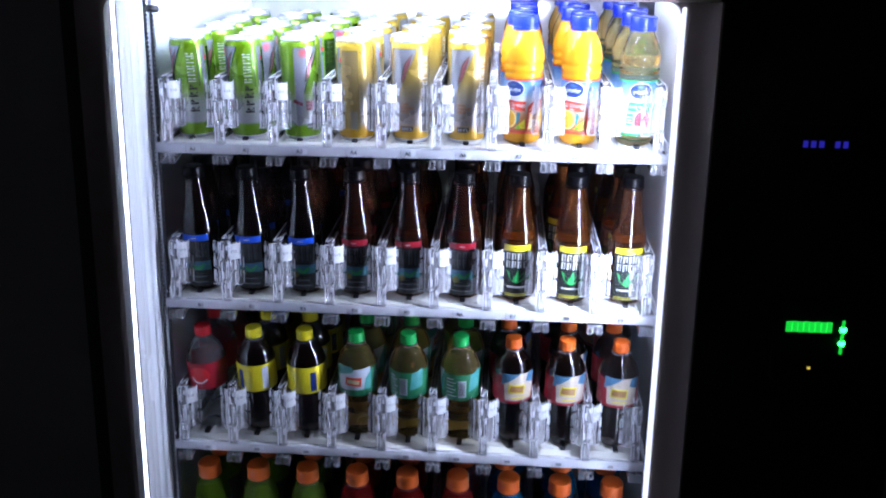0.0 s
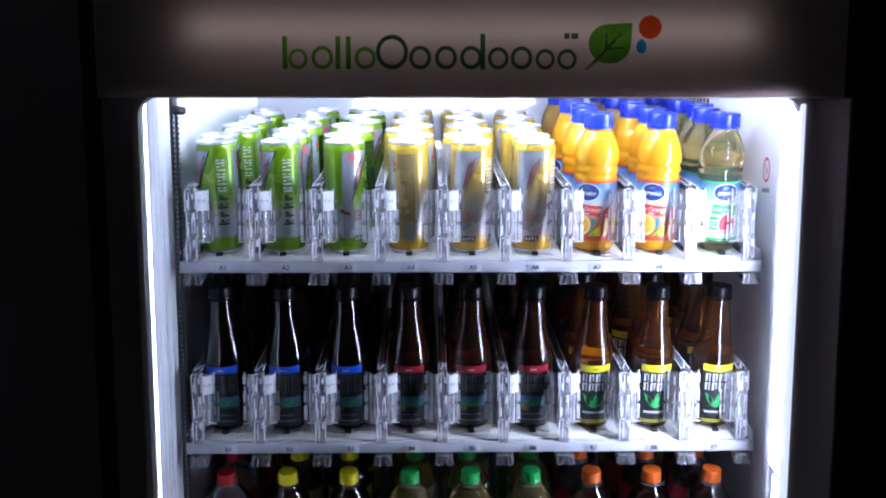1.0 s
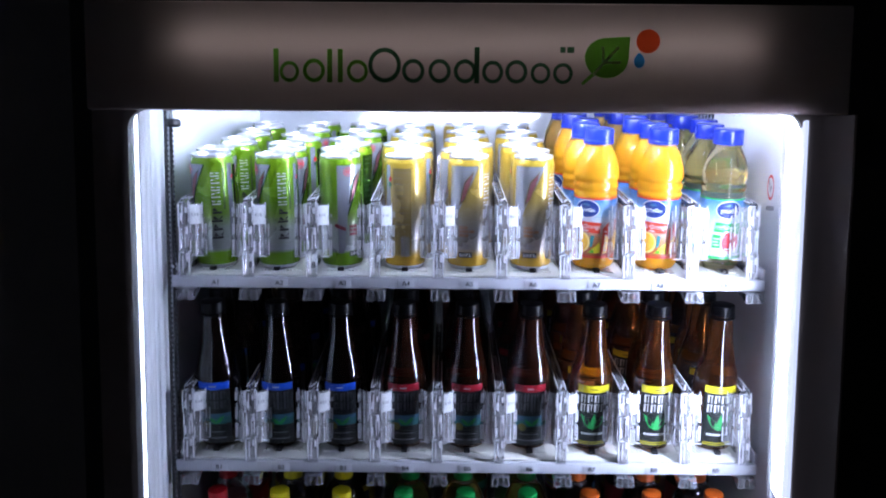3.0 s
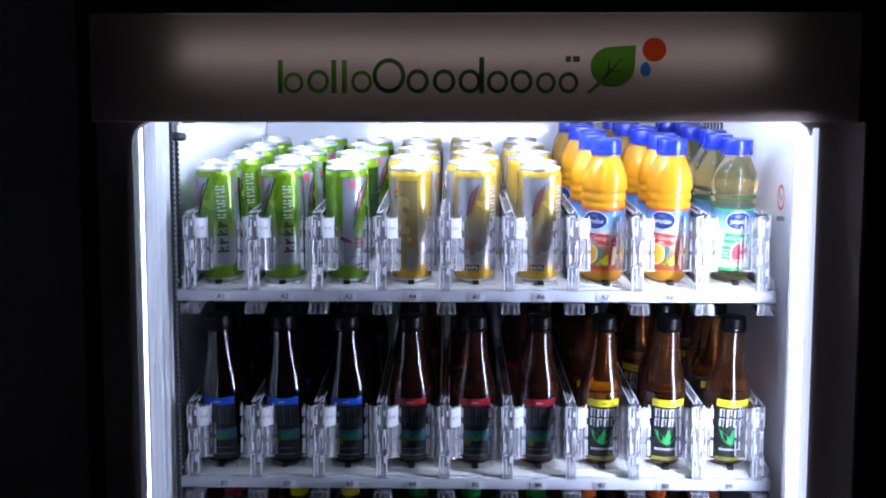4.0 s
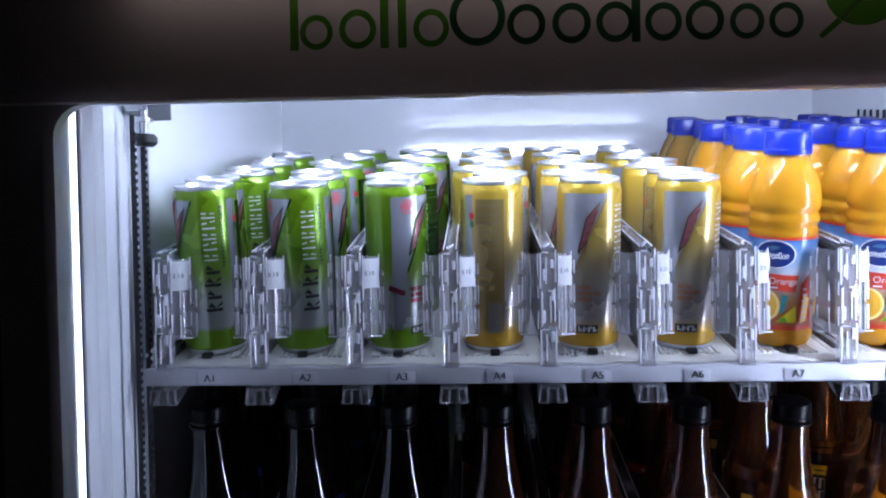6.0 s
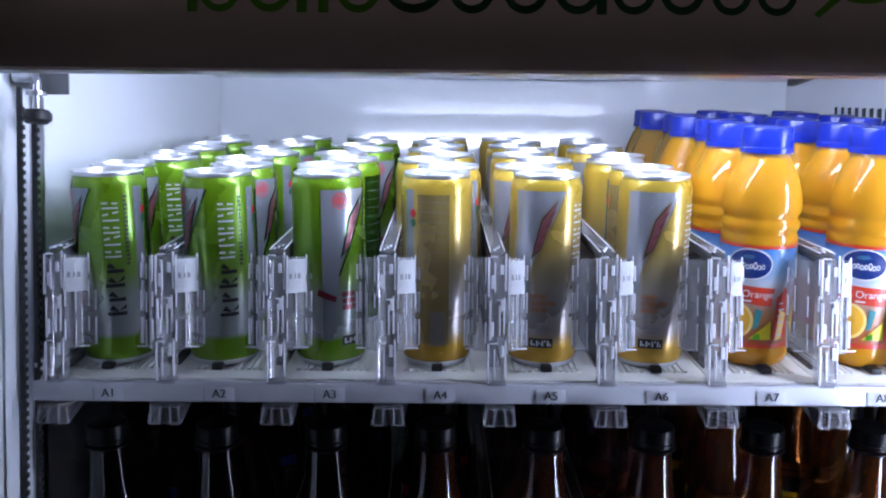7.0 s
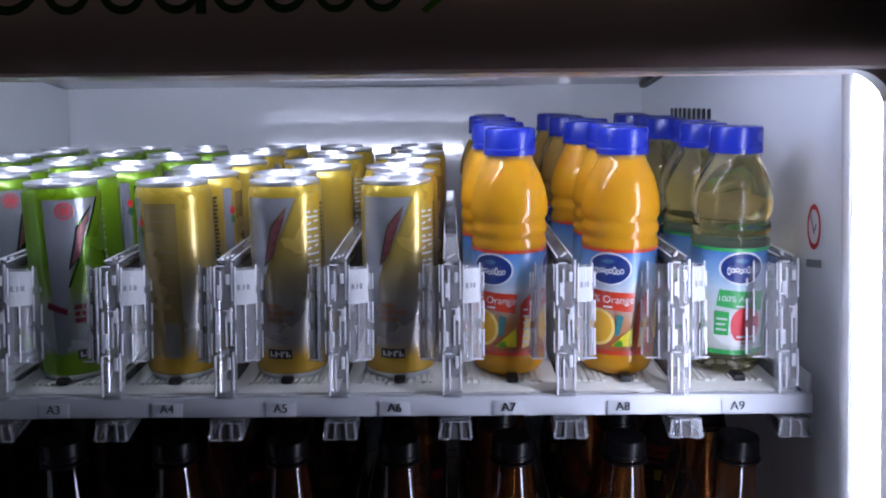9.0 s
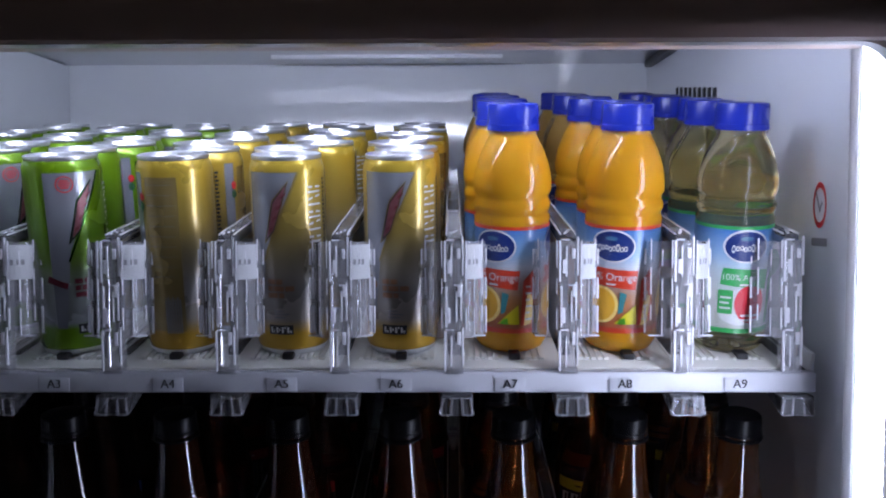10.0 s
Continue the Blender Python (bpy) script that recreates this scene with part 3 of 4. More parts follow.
part("logo_leaf", leaf, LOGOGREEN, sign, "green leaf shape", 0)
part("logo_shape", quad(on, ((0.1195, 1.6165), (0.1225, 1.6145), (0.1350, 1.6250), (0.1320, 1.6280)), 1), LOGOGREEN, sign, "", 0)
on2 = on_wall(face - 0.0012)
part("leaf_vein", quad(on2, ((0.1335, 1.6285), (0.1355, 1.6265), (0.1625, 1.6560), (0.1605, 1.6580)), 1), LOGOVEIN, sign, "", 0)
part("leaf_vein", quad(on2, ((0.1435, 1.6390), (0.1462, 1.6415), (0.1450, 1.6575), (0.1425, 1.6575)), 1), LOGOVEIN, sign, "", 0)
part("leaf_vein", quad(on2, ((0.1455, 1.6410), (0.1470, 1.6382), (0.1640, 1.6390), (0.1640, 1.6415)), 1), LOGOVEIN, sign, "", 0)
part("logo_dot", disc(on, 0.195, 1.664, 0.0135, 0.0135), LOGORED, sign, "red dot", 0)
part("logo_dot", disc(on, 0.1855, 1.6415, 0.0062, 0.0075, 0, 28, None, lambda a: 1 + 0.25 * max(0, math.sin(a)) ** 8), LOGOBLUE, sign, "blue drop", 0)

# lower door and payment side
part("kick_plate", box((-0.014, -0.125, 0.195), (0.876, 0.07, 0.19), 0.006), BLACK, machine)
part("header_cap", box((-0.014, -0.1235, 1.7335), (0.876, 0.073, 0.063), 0.004), BLACK, machine)
part("payment_panel", box((0.580, -0.120, 0.94), (0.300, 0.080, 1.66), 0.008), PANEL, machine, "black payment panel beside the door")
reader = part("card_reader", box((0.602, -0.168, 1.125), (0.110, 0.020, 0.120), 0.005), PANEL, machine, "black card reader with green lights")
for k in range(8):
    part("slot_light", box((0.5622 + 0.0079 * k, -0.179, 1.1485 + 0.0006 * (k % 2)), (0.0074, 0.004, 0.0155), 0.0012), GREENDIM, reader, "dim green light cell")
for z in (1.146, 1.126):
    part("indicator", lathe([(0, 0), (0.005, 0), (0.004, 0.002), (0, 0.003)], 14), GREENLED, reader, "bright green light").matrix_basis = pose(0.637, -0.1785, z, 90, 0, 0)
part("indicator", box((0.6365, -0.179, 1.135), (0.004, 0.003, 0.05), 0.001), GREENDIM, reader)
part("indicator", box((0.596, -0.179, 1.088), (0.004, 0.003, 0.003)), AMBERLED, reader, "tiny amber light")
screen = part("display", box((0.585, -0.163, 1.405), (0.110, 0.010, 0.05), 0.003), PANEL, machine, "small dark display with dim blue characters")
for k in range(6):
    if k != 3:
        part("character", box((0.560 + 0.0105 * k, -0.169, 1.403), (0.006, 0.002, 0.009)), BLUELED, screen)


# ---- trays with their clear gates ----
def divider(parent, x, wings, tag):
    """A clear post with hinge knuckles, a wall that runs back, gates and a clip under the lip."""
    d = new("divider")
    d.parent = parent
    tagged(d, "clear plastic column divider with hinged gates")
    post = bmesh.new()
    box((x, 0.007, 0.058), (0.0135, 0.013, 0.104), 0.0012, post)
    box((x, 0.008, 0.008), (0.016, 0.016, 0.005), 0.001, post)
    part("post", post, POST, d)
    # whitened slivers stand for light caught along the post
    edge_ = bmesh.new()
    for k in range(3):
        z = 0.024 + 0.0350 * k
        box((x - 0.0070 + 0.0012 * (k % 2), 0.0004, z), (0.0016, 0.0022, 0.0320), 0.0004, edge_)
        box((x + 0.0068 - 0.0012 * (k % 2), 0.0006, z + 0.004), (0.0015, 0.0020, 0.0300), 0.0004, edge_)
        box((x - 0.0020 + 0.0040 * (k % 2), -0.0002, z), (0.0013, 0.0012, 0.0240), 0.0003, edge_)
        box((x - 0.0028 + 0.0056 * (k % 2), 0.0002, z + 0.0165), (0.0060, 0.0014, 0.0012), 0.0003, edge_)
    for k, (q, z, h) in enumerate(((0.0038, 0.034, 0.010), (-0.0042, 0.052, 0.012), (0.0042, 0.071, 0.009), (-0.0036, 0.090, 0.011), (0.0036, 0.100, 0.008))):
        box((x + q, 0.0000, z), (0.0030, 0.0016, h), 0.0005, edge_)
    part("post_edge", edge_, EDGEGLINT, d, "moulded edge with its glint coloured in milky white")
    wall = bmesh.new()
    tilt = Matrix.Translation((x, 0.014, 0.008)) @ Matrix.Rotation(radians(SLOPE), 4, "X")
    box((0, 0.235, 0.055), (0.0025, 0.45, 0.096), 0.0008, wall)
    box((0, 0.235, 0.010), (0.010, 0.45, 0.006), 0.0015, wall)
    wall.transform(tilt)
    part("wall", wall, CLEAR, d)
    rail = bmesh.new()
    box((0, 0.235, 0.1045), (0.0125, 0.45, 0.003), 0.001, rail)
    for q in (-1, 1):
        box((q * 0.0058, 0.235, 0.1010), (0.0010, 0.45, 0.006), 0.0003, rail)
    for k in range(6):
        box((0, 0.03 + 0.08 * k, 0.1068), (0.0085, 0.004, 0.0018), 0.0004, rail)
    rail.transform(tilt)
    part("top_rail", rail, RAIL, d)
    rails = bmesh.new()
    for q in (-1, 1):
        box((q * 0.0058, 0.235, 0.1066), (0.0010, 0.45, 0.0012), 0.0002, rails)
    for k in range(3):
        box((0.0022 * (k - 1), 0.012 + 0.006 * k, 0.1072), (0.0018, 0.004, 0.0014), 0.0003, rails)
    rails.transform(tilt)
    part("rail_edge", rails, EDGEGLINT, d, "moulded edge with its glint coloured in milky white")
    for s in wings:
        g = bmesh.new()
        n = 6
        rows = [(x + s * (0.0062 + 0.0195 * k / n), 0.001 + 0.020 * (k / n) ** 2) for k in range(n + 1)]
        lo, hi, t = 0.034, 0.109, 0.0018
        loft([[(px, py, z) for px, py in rows] + [(px, py + t, z) for px, py in rows[::-1]] for z in (lo, lo + 0.003, hi - 0.003, hi)], g, True, True)
        gate = part("gate", g, FLAP, d)
        rim_ = bmesh.new()
        for u, w in ((1, 0.0008), (3, 0.0006), (5, 0.0009), (6, 0.0013)):
            px, py = rows[u]
            for h in range(3):
                box((px, py - 0.0016, 0.0465 + 0.0250 * h + 0.003 * (u % 3)), (w, 0.0018, 0.0215 - 0.0045 * ((h + u) % 3)), 0.0002, rim_)
        box((rows[4][0], rows[4][1] - 0.0014, lo + 0.001), (0.012, 0.0012, 0.0012), 0.0003, rim_)
        part("gate_edge", rim_, EDGEGLINT, d)
    if tag:
        edge = lambda q: 0.001 + 0.020 * max(0.0, (q - 0.0062) / 0.0195) ** 2
        tg = part("price_tag", rect(lambda q, z: (x + q, edge(q) - 0.0022, z), 0.0085, 0.080, 0.0225, 0.107, 5), TAG, d, "white paper price tag with a printed line", 0)
        digits = bmesh.new()
        for q0, w in ((0.0112, 0.0018), (0.0136, 0.0005), (0.0149, 0.0014), (0.0171, 0.0018)):
            rect(lambda q, z: (x + q, edge(q) - 0.0026, z), q0, 0.0915, q0 + w, 0.0915 + (0.0042 if w > 0.001 else 0.0007), 2, digits)
        part("print", digits, GREYINK, tg, "", 0)
    # clear clip: a roof plate, a front frame with two struts, and sloping cheeks
    cx = x + 0.002
    clip = bmesh.new()
    box((cx, 0.010, -0.0105), (0.0250, 0.034, 0.0020), 0.0006, clip)
    box((cx, -0.0062, -0.0175), (0.0245, 0.0016, 0.0145), 0.0005, clip)
    for q in (-1, 1):
        loft([[(cx + q * 0.0118 + w, py, pz) for py, pz in ((-0.0060, -0.0112), (0.0260, -0.0112), (0.0200, -0.0150), (-0.0060, -0.0245))] for w in (-0.0008, 0.0008)], clip, True, True)
    part("clip", clip, CLIP, d)
    ce = bmesh.new()
    for q in (-0.0115, -0.0040, 0.0045, 0.0115):
        box((cx + q, -0.0074, -0.0178), (0.0017, 0.0014, 0.0130), 0.0004, ce, Matrix.Rotation(radians(-q * 900), 4, "Y"))
    for q, w in ((-0.0078, 0.0075), (0.0080, 0.0075)):
        box((cx + q, -0.0074, -0.0243), (w, 0.0014, 0.0012), 0.0003, ce)
    box((cx, -0.0074, -0.0112), (0.0240, 0.0014, 0.0010), 0.0003, ce)
    part("clip_edge", ce, CLIPGLINT, d, "moulded edge with its glint coloured in milky white")


def tray(row):
    label = {"A": "white sloping shelf with clear dividers, holding cans and juice bottles", "B": "white sloping shelf with clear dividers, holding tea bottles",
             "C": "white sloping shelf with clear dividers, holding soda bottles", "D": "white sloping shelf with clear dividers, holding sports drinks"}[row]
    t = thing("shelf_tray", label, "shelf", "shelves in the machine")
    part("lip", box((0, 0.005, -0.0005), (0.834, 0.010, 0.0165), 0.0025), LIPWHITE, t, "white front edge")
    deck = bmesh.new()
    tilt = Matrix.Translation((0, 0.006, 0.0068)) @ Matrix.Rotation(radians(SLOPE), 4, "X")
    box((0, 0.243, -0.004), (0.830, 0.486, 0.006), 0.001, deck)
    deck.transform(tilt)
    part("deck", deck, TRAYMETAL, t, "grey steel shelf plate")
    for s in (-1, 1):
        end = box((s * 0.4155, 0.243, 0.004), (0.003, 0.486, 0.022), 0.001)
        end.transform(tilt)
        part("side_flange", end, WHITE, t)
    for i in range(1, 10):
        x = column(i)
        mat_ = bmesh.new()
        box((x, 0.240, 0.0003), (0.0885, 0.472, 0.003), 0.001, mat_)
        for k in range(12):
            if k not in (5, 6):
                box((x - 0.0286 + 0.0052 * k, 0.248, 0.0028), (0.0034, 0.452, 0.0024), 0, mat_)
        mat_.transform(tilt)
        m_ = part("slide_mat", mat_, CREAM, t, "cream ribbed slide mat")
        stop = box((1.032 * x + 0.001, 0.027, 0.0052), (0.009, 0.016, 0.005), 0.001)
        stop.transform(tilt)
        part("stop", stop, BLACK, m_, "small black stop")
        hollow = part("notch", disc(lambda q, z: (q, z, 0.0082), x, 0.0052, 0.0150, 0.0040, 0, 28), WHITE, t, "flat oval for a finger recess, its shade drawn as a grey ring", 0)
        # shade at the recess edge, drawn as a grey ring
        part("notch_shade", disc(lambda q, z: (q, z, 0.0085 + 0.10 * max(0, z - 0.0052)), x, 0.0052, 0.0158, 0.0046, 0.86, 28), NOTCH, hollow, "", 0)
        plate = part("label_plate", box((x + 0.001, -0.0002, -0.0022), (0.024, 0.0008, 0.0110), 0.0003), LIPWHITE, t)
        for q0, z0, q1, z1 in ((-0.0112, -0.0078, -0.0106, 0.0034), (-0.0112, -0.0078, 0.0125, -0.0073)):
            part("plate_line", rect(on_wall(-0.0009), x + q0, z0, x + q1, z1, 1), GREYINK, plate, "", 0)
        if row in "AB":
            part("lettering", text("%s%d" % (row, i), 0.0096, on_wall(-0.0012), x + 0.001, -0.0016, 0.00045), INK, plate, "printed column code", 0)
        else:
            part("lettering", rect(on_wall(-0.0014), x - 0.004, -0.004, x + 0.006, 0.001, 1), GREYINK, plate, "", 0)
    for i in range(1, 11):
        divider(t, column(i) - P / 2 + (0.002 if i < 10 else -0.003), {1: (1,), 10: (-1,)}.get(i, (-1, 1)), i < 10)
    t.matrix_basis = pose(0, 0, LIPS[row])
    return t


for row in "ABCD":
    tray(row)


# ---- drinks ----
def stand(x, u, row, turn=0.0):
    """The pose of a drink whose axis is u metres up the slope from the front stop."""
    y, z = 0.030 + u * CA, LIPS[row] + 0.0138 + u * SA
    return pose(x, y, z, SLOPE, 0, 0) @ pose(0, 0, 0, 0, 0, turn)


def fill(kind, row, i, radius, count, turns, first=0, spread=0.008):
    """A column of drinks, each touching the one before it."""
    for k in range(first, count):
        t = turns[k % len(turns)] if k else turns[0]
        ob = kind if not kind.get("placed") else None
        m = stand(1.032 * column(i) + (0.0 if k == 0 else (1 if (k + i) % 2 else -1) * random.uniform(0.002, spread)), radius + k * (2 * radius + 0.0006), row, t)
        if ob:
            ob["placed"] = 1
            ob.matrix_basis = m
        else:
            copy_thing(kind, m)


CR = 0.0287
CAN_PITCH = 0.0297
CAN_TOP = 0.1474


def merged(patches):
    """One print of many strokes in a single ink."""
    bm = bmesh.new()
    for to, corners, nu in patches:
        quad(to, corners, nu, 1, bm)
    return bm


def strip(to, s0, z0, s1, z1, nu=3):
    return to, ((s0, z0), (s1, z0), (s1, z1), (s0, z1)), nu


def can(body, dark, badge, flavour, label):
    c = thing("drink_can", label, "can", "cans on the top shelf")
    part("body", lathe([(0, 0.004), (0.019, 0.002), (0.0225, 0), (0.0250, 0.0015), (0.0276, 0.005), (0.02845, 0.0075), (CR, 0.0100), (CR, 0.1475), (0.02845, 0.1495), (0.0279, 0.1518), (0.0270, 0.1542), (0.0262, 0.1560)], 40), body, c)
    lid = lathe([(0.0262, 0.1560), (0.0267, 0.1568), (0.02695, 0.1584), (0.0265, 0.1594), (0.0256, 0.1588), (0.0246, 0.1545), (0.0236, 0.1540), (0.0228, 0.1554), (0, 0.1556)], 40)
    top = part("lid", lid, ALU, c, "bare aluminium lid")
    part("base_rim", lathe([(0.0195, 0.0012), (0.0226, -0.0002), (0.0254, 0.0010), (0.0280, 0.0044), (0.0284, 0.0062)], 40), ALU, c, "bare aluminium base rim")
    part("ring_pull", disc(lambda s, z: (s, z, 0.1570), 0, 0.004, 0.0072, 0.0115, 0.45, 20), ALU, top, "", 0)
    part("opening", disc(lambda s, z: (s, z, 0.1561), 0, -0.012, 0.0085, 0.0075), GREYINK, top, "", 0)
    r1, r2, r3, r4 = (on_can(CR + d) for d in (0.00025, 0.0005, 0.0008, 0.0011))
    # silver field with a slanting edge, running down into a narrow strip
    field = quad(r1, ((-0.0290, 0.086), (-0.0140, 0.086), (0.0130, CAN_TOP), (-0.0290, CAN_TOP)), 14, 14)
    quad(r1, ((-0.0290, 0.024), (-0.0215, 0.024), (-0.0140, 0.086), (-0.0290, 0.086)), 6, 8, field)
    part("silver_field", field, CANSILVER, c, "silver printed field", 0)
    part("dark_edge", quad(r2, ((-0.0165, 0.078), (-0.0150, 0.078), (0.0145, CAN_TOP), (0.0126, CAN_TOP)), 3, 14), dark, c, "", 0)
    emblem = part("emblem", quad(r3, ((-0.0138, 0.0935), (-0.0060, 0.1020), (0.0056, 0.1400), (-0.0062, 0.1255)), 6, 6), INK, c, "slanted red and dark emblem shape", 0)
    part("emblem_border", quad(on_can(CR + 0.00065), ((-0.0148, 0.0918), (-0.0053, 0.1015), (0.0065, 0.1418), (-0.0068, 0.1262)), 6, 6), dark, emblem, "", 0)
    part("emblem_band", quad(r4, ((-0.0119, 0.0972), (-0.0064, 0.1030), (0.0046, 0.1380), (-0.0058, 0.1245)), 6, 6), PINKINK, emblem, "", 0)
    part("emblem_stroke", merged([(on_can(CR + 0.0014), ((-0.0100 + 0.0032 * k, 0.1015 + 0.0085 * k), (-0.0062 + 0.0034 * k, 0.1050 + 0.0085 * k), (-0.0058 + 0.0034 * k, 0.1068 + 0.0085 * k), (-0.0096 + 0.0032 * k, 0.1036 + 0.0085 * k)), 2) for k in range(4)]), DARKRED, emblem, "", 0)
    seal_ = part("badge", disc(r2, -0.0140, 0.1385, 0.0064, 0.0064, 0.86), badge, c, "", 0)
    part("badge_line", merged([strip(r2, -0.0140 - w / 2, z, -0.0140 + w / 2, z + 0.0011) for z, w in ((0.1408, 0.006), (0.1390, 0.009), (0.1372, 0.008), (0.1354, 0.006))]), badge, seal_, "", 0)
    part("flavour_line", merged([strip(r2, -0.0135 + a, z, -0.0135 + b, z + 0.0040) for z, spans in ((0.0600, ((0, 0.006), (0.007, 0.012))), (0.0545, ((0, 0.004), (0.005, 0.013), (0.014, 0.021))), (0.0490, ((0, 0.008), (0.009, 0.013)))) for a, b in spans]), flavour, c, "", 0)
    part("small_line", merged([strip(r2, -0.0090, z, -0.0090 + w, z + 0.0013) for z, w in ((0.0375, 0.008), (0.0350, 0.012), (0.0325, 0.009))]), GREYINK, c, "", 0)
    mark = part("base_mark", rect(r2, -0.0140, 0.0190, 0.0055, 0.0268, 5), INK, c, "black box with pale marks", 0)
    part("mark_line", merged([strip(r3, -0.0124 + 0.0044 * k, 0.0206, -0.0108 + 0.0044 * k, 0.0252, 1) for k in range(4)]
                             + [strip(r3, -0.0102 + 0.0044 * k, 0.0206 + 0.0016 * (k % 3), -0.0090 + 0.0044 * k, 0.0226 + 0.0016 * (k % 3), 1) for k in range(4)]), WHITEINK, mark, "", 0)
    # upright word mark as plain bars and wedges: heavy and dark below, thin and silver above
    heavy, thin = [], []
    for k in range(4):
        z = 0.0435 + 0.0118 * k
        heavy.append(strip(r2, 0.0200 + 0.0020 * (k % 2), z, 0.0345, z + 0.0030, 5))
        heavy.append((r2, ((0.0215, z + 0.0048), (0.0245, z + 0.0088), (0.0285, z + 0.0042), (0.0275, z + 0.0032)), 3))
        if k % 2 == 0:
            heavy.append((r2, ((0.0285, z + 0.0032), (0.0295, z + 0.0042), (0.0345, z + 0.0092), (0.0345, z + 0.0060)), 3))
    for k in range(5):
        z = 0.0915 + 0.0098 * k
        thin.append(strip(r2, 0.0215, z, 0.0335, z + 0.0016, 5))
        thin.append((r2, ((0.0215, z + 0.0040), (0.0215, z + 0.0058), (0.0335, z + (0.0082 if k % 2 else 0.0052)), (0.0335, z + (0.0066 if k % 2 else 0.0036))), 1))
    part("word_mark", merged(heavy), INK, c, "heavy dark upright strokes", 0)
    part("word_mark", merged(thin), CANPALE, c, "thin silver upright strokes", 0)
    part("small_print", merged([strip(r2, 0.0372, 0.0850 + 0.0034 * k, 0.0372 + (0.0034 if k % 3 else 0.0026), 0.0850 + 0.0034 * k + 0.0020, 2) for k in range(17)]), INK, c, "", 0)
    part("swoosh", quad(r2, ((-0.0340, 0.062), (-0.0190, 0.056), (-0.0180, 0.0605), (-0.0320, 0.067)), 6, 2), flavour, c, "", 0)
    part("silver_strip", rect(r1, 0.0455, 0.020, 0.0545, 0.1475, 4), CANSILVER, c, "", 0)
    # back: dull tall panel with fine lines, stripes below
    part("back_field", rect(r1, 0.0580, 0.022, 0.084, 0.1440, 10), dark, c, "", 0)
    part("back_print", merged([strip(r2, 0.060, 0.066 + k * 0.0080, 0.0815, 0.0664 + k * 0.0080, 8) for k in range(10)]), CANSILVER, c, "", 0)
    part("facts_panel", merged([strip(r2, 0.0700 + 0.0018 * k, 0.020, 0.0710 + 0.0018 * k, 0.048 + 0.002 * (k % 2), 1) for k in range(7)]), CANSILVER, c, "", 0)
    part("back_mark", disc(r2, 0.0545, 0.1285, 0.0026, 0.0034), RED, c, "", 0)
    part("back_mark", disc(r2, 0.0545, 0.1210, 0.0026, 0.0034), DKGREENINK, c, "", 0)
    for o in c.children_recursive:
        o.data.transform(Matrix.Diagonal((1.045, 1.045, 1.025, 1)))
    return c


green_can = can(CANGREEN, CANGREEND, RED, DARKRED, "slim bright green and silver drink can, unopened")
gold_can = can(CANGOLD, CANGOLDD, GREYINK, BROWNINK, "slim gold and silver drink can, unopened")
# turn in degrees that brings the word mark forward
WORD = -math.degrees(0.0275 / CR)
fill(green_can, "A", 1, CAN_PITCH, 8, [WORD + 22, 72, -30, 200], 0, 0.0125)
fill(green_can, "A", 2, CAN_PITCH, 8, [WORD + 25, 75, 120, -60], 0, 0.0125)
fill(green_can, "A", 3, CAN_PITCH, 8, [54, 150, -80, 20], 0, 0.0125)
fill(gold_can, "A", 4, CAN_PITCH, 8, [-146, -48, 30, 90], 0, 0.0125)
fill(gold_can, "A", 5, CAN_PITCH, 8, [0, -18, 140, 60], 0, 0.0125)
fill(gold_can, "A", 6, CAN_PITCH, 8, [0, 170, 40, -80], 0, 0.0125)


def cap(parent, material, r, z0, z1, name="cap"):
    h = z1 - z0
    n = 60
    return part(name, lathe([(r * 0.86, z0), (r, z0 + 0.0005), (r, z0 + h * 0.22), (r * 0.965, z0 + h * 0.25), (r * 0.975, z0 + h * 0.30), (r * 0.97, z0 + h * 0.86), (r * 0.92, z1 - 0.0006), (r * 0.80, z1), (0, z1)], n, None, (0, 0, 0),
                            lambda k, q, z: -0.0005 * (k % 2) if z0 + h * 0.26 < z < z0 + h * 0.9 else 0), material, parent)


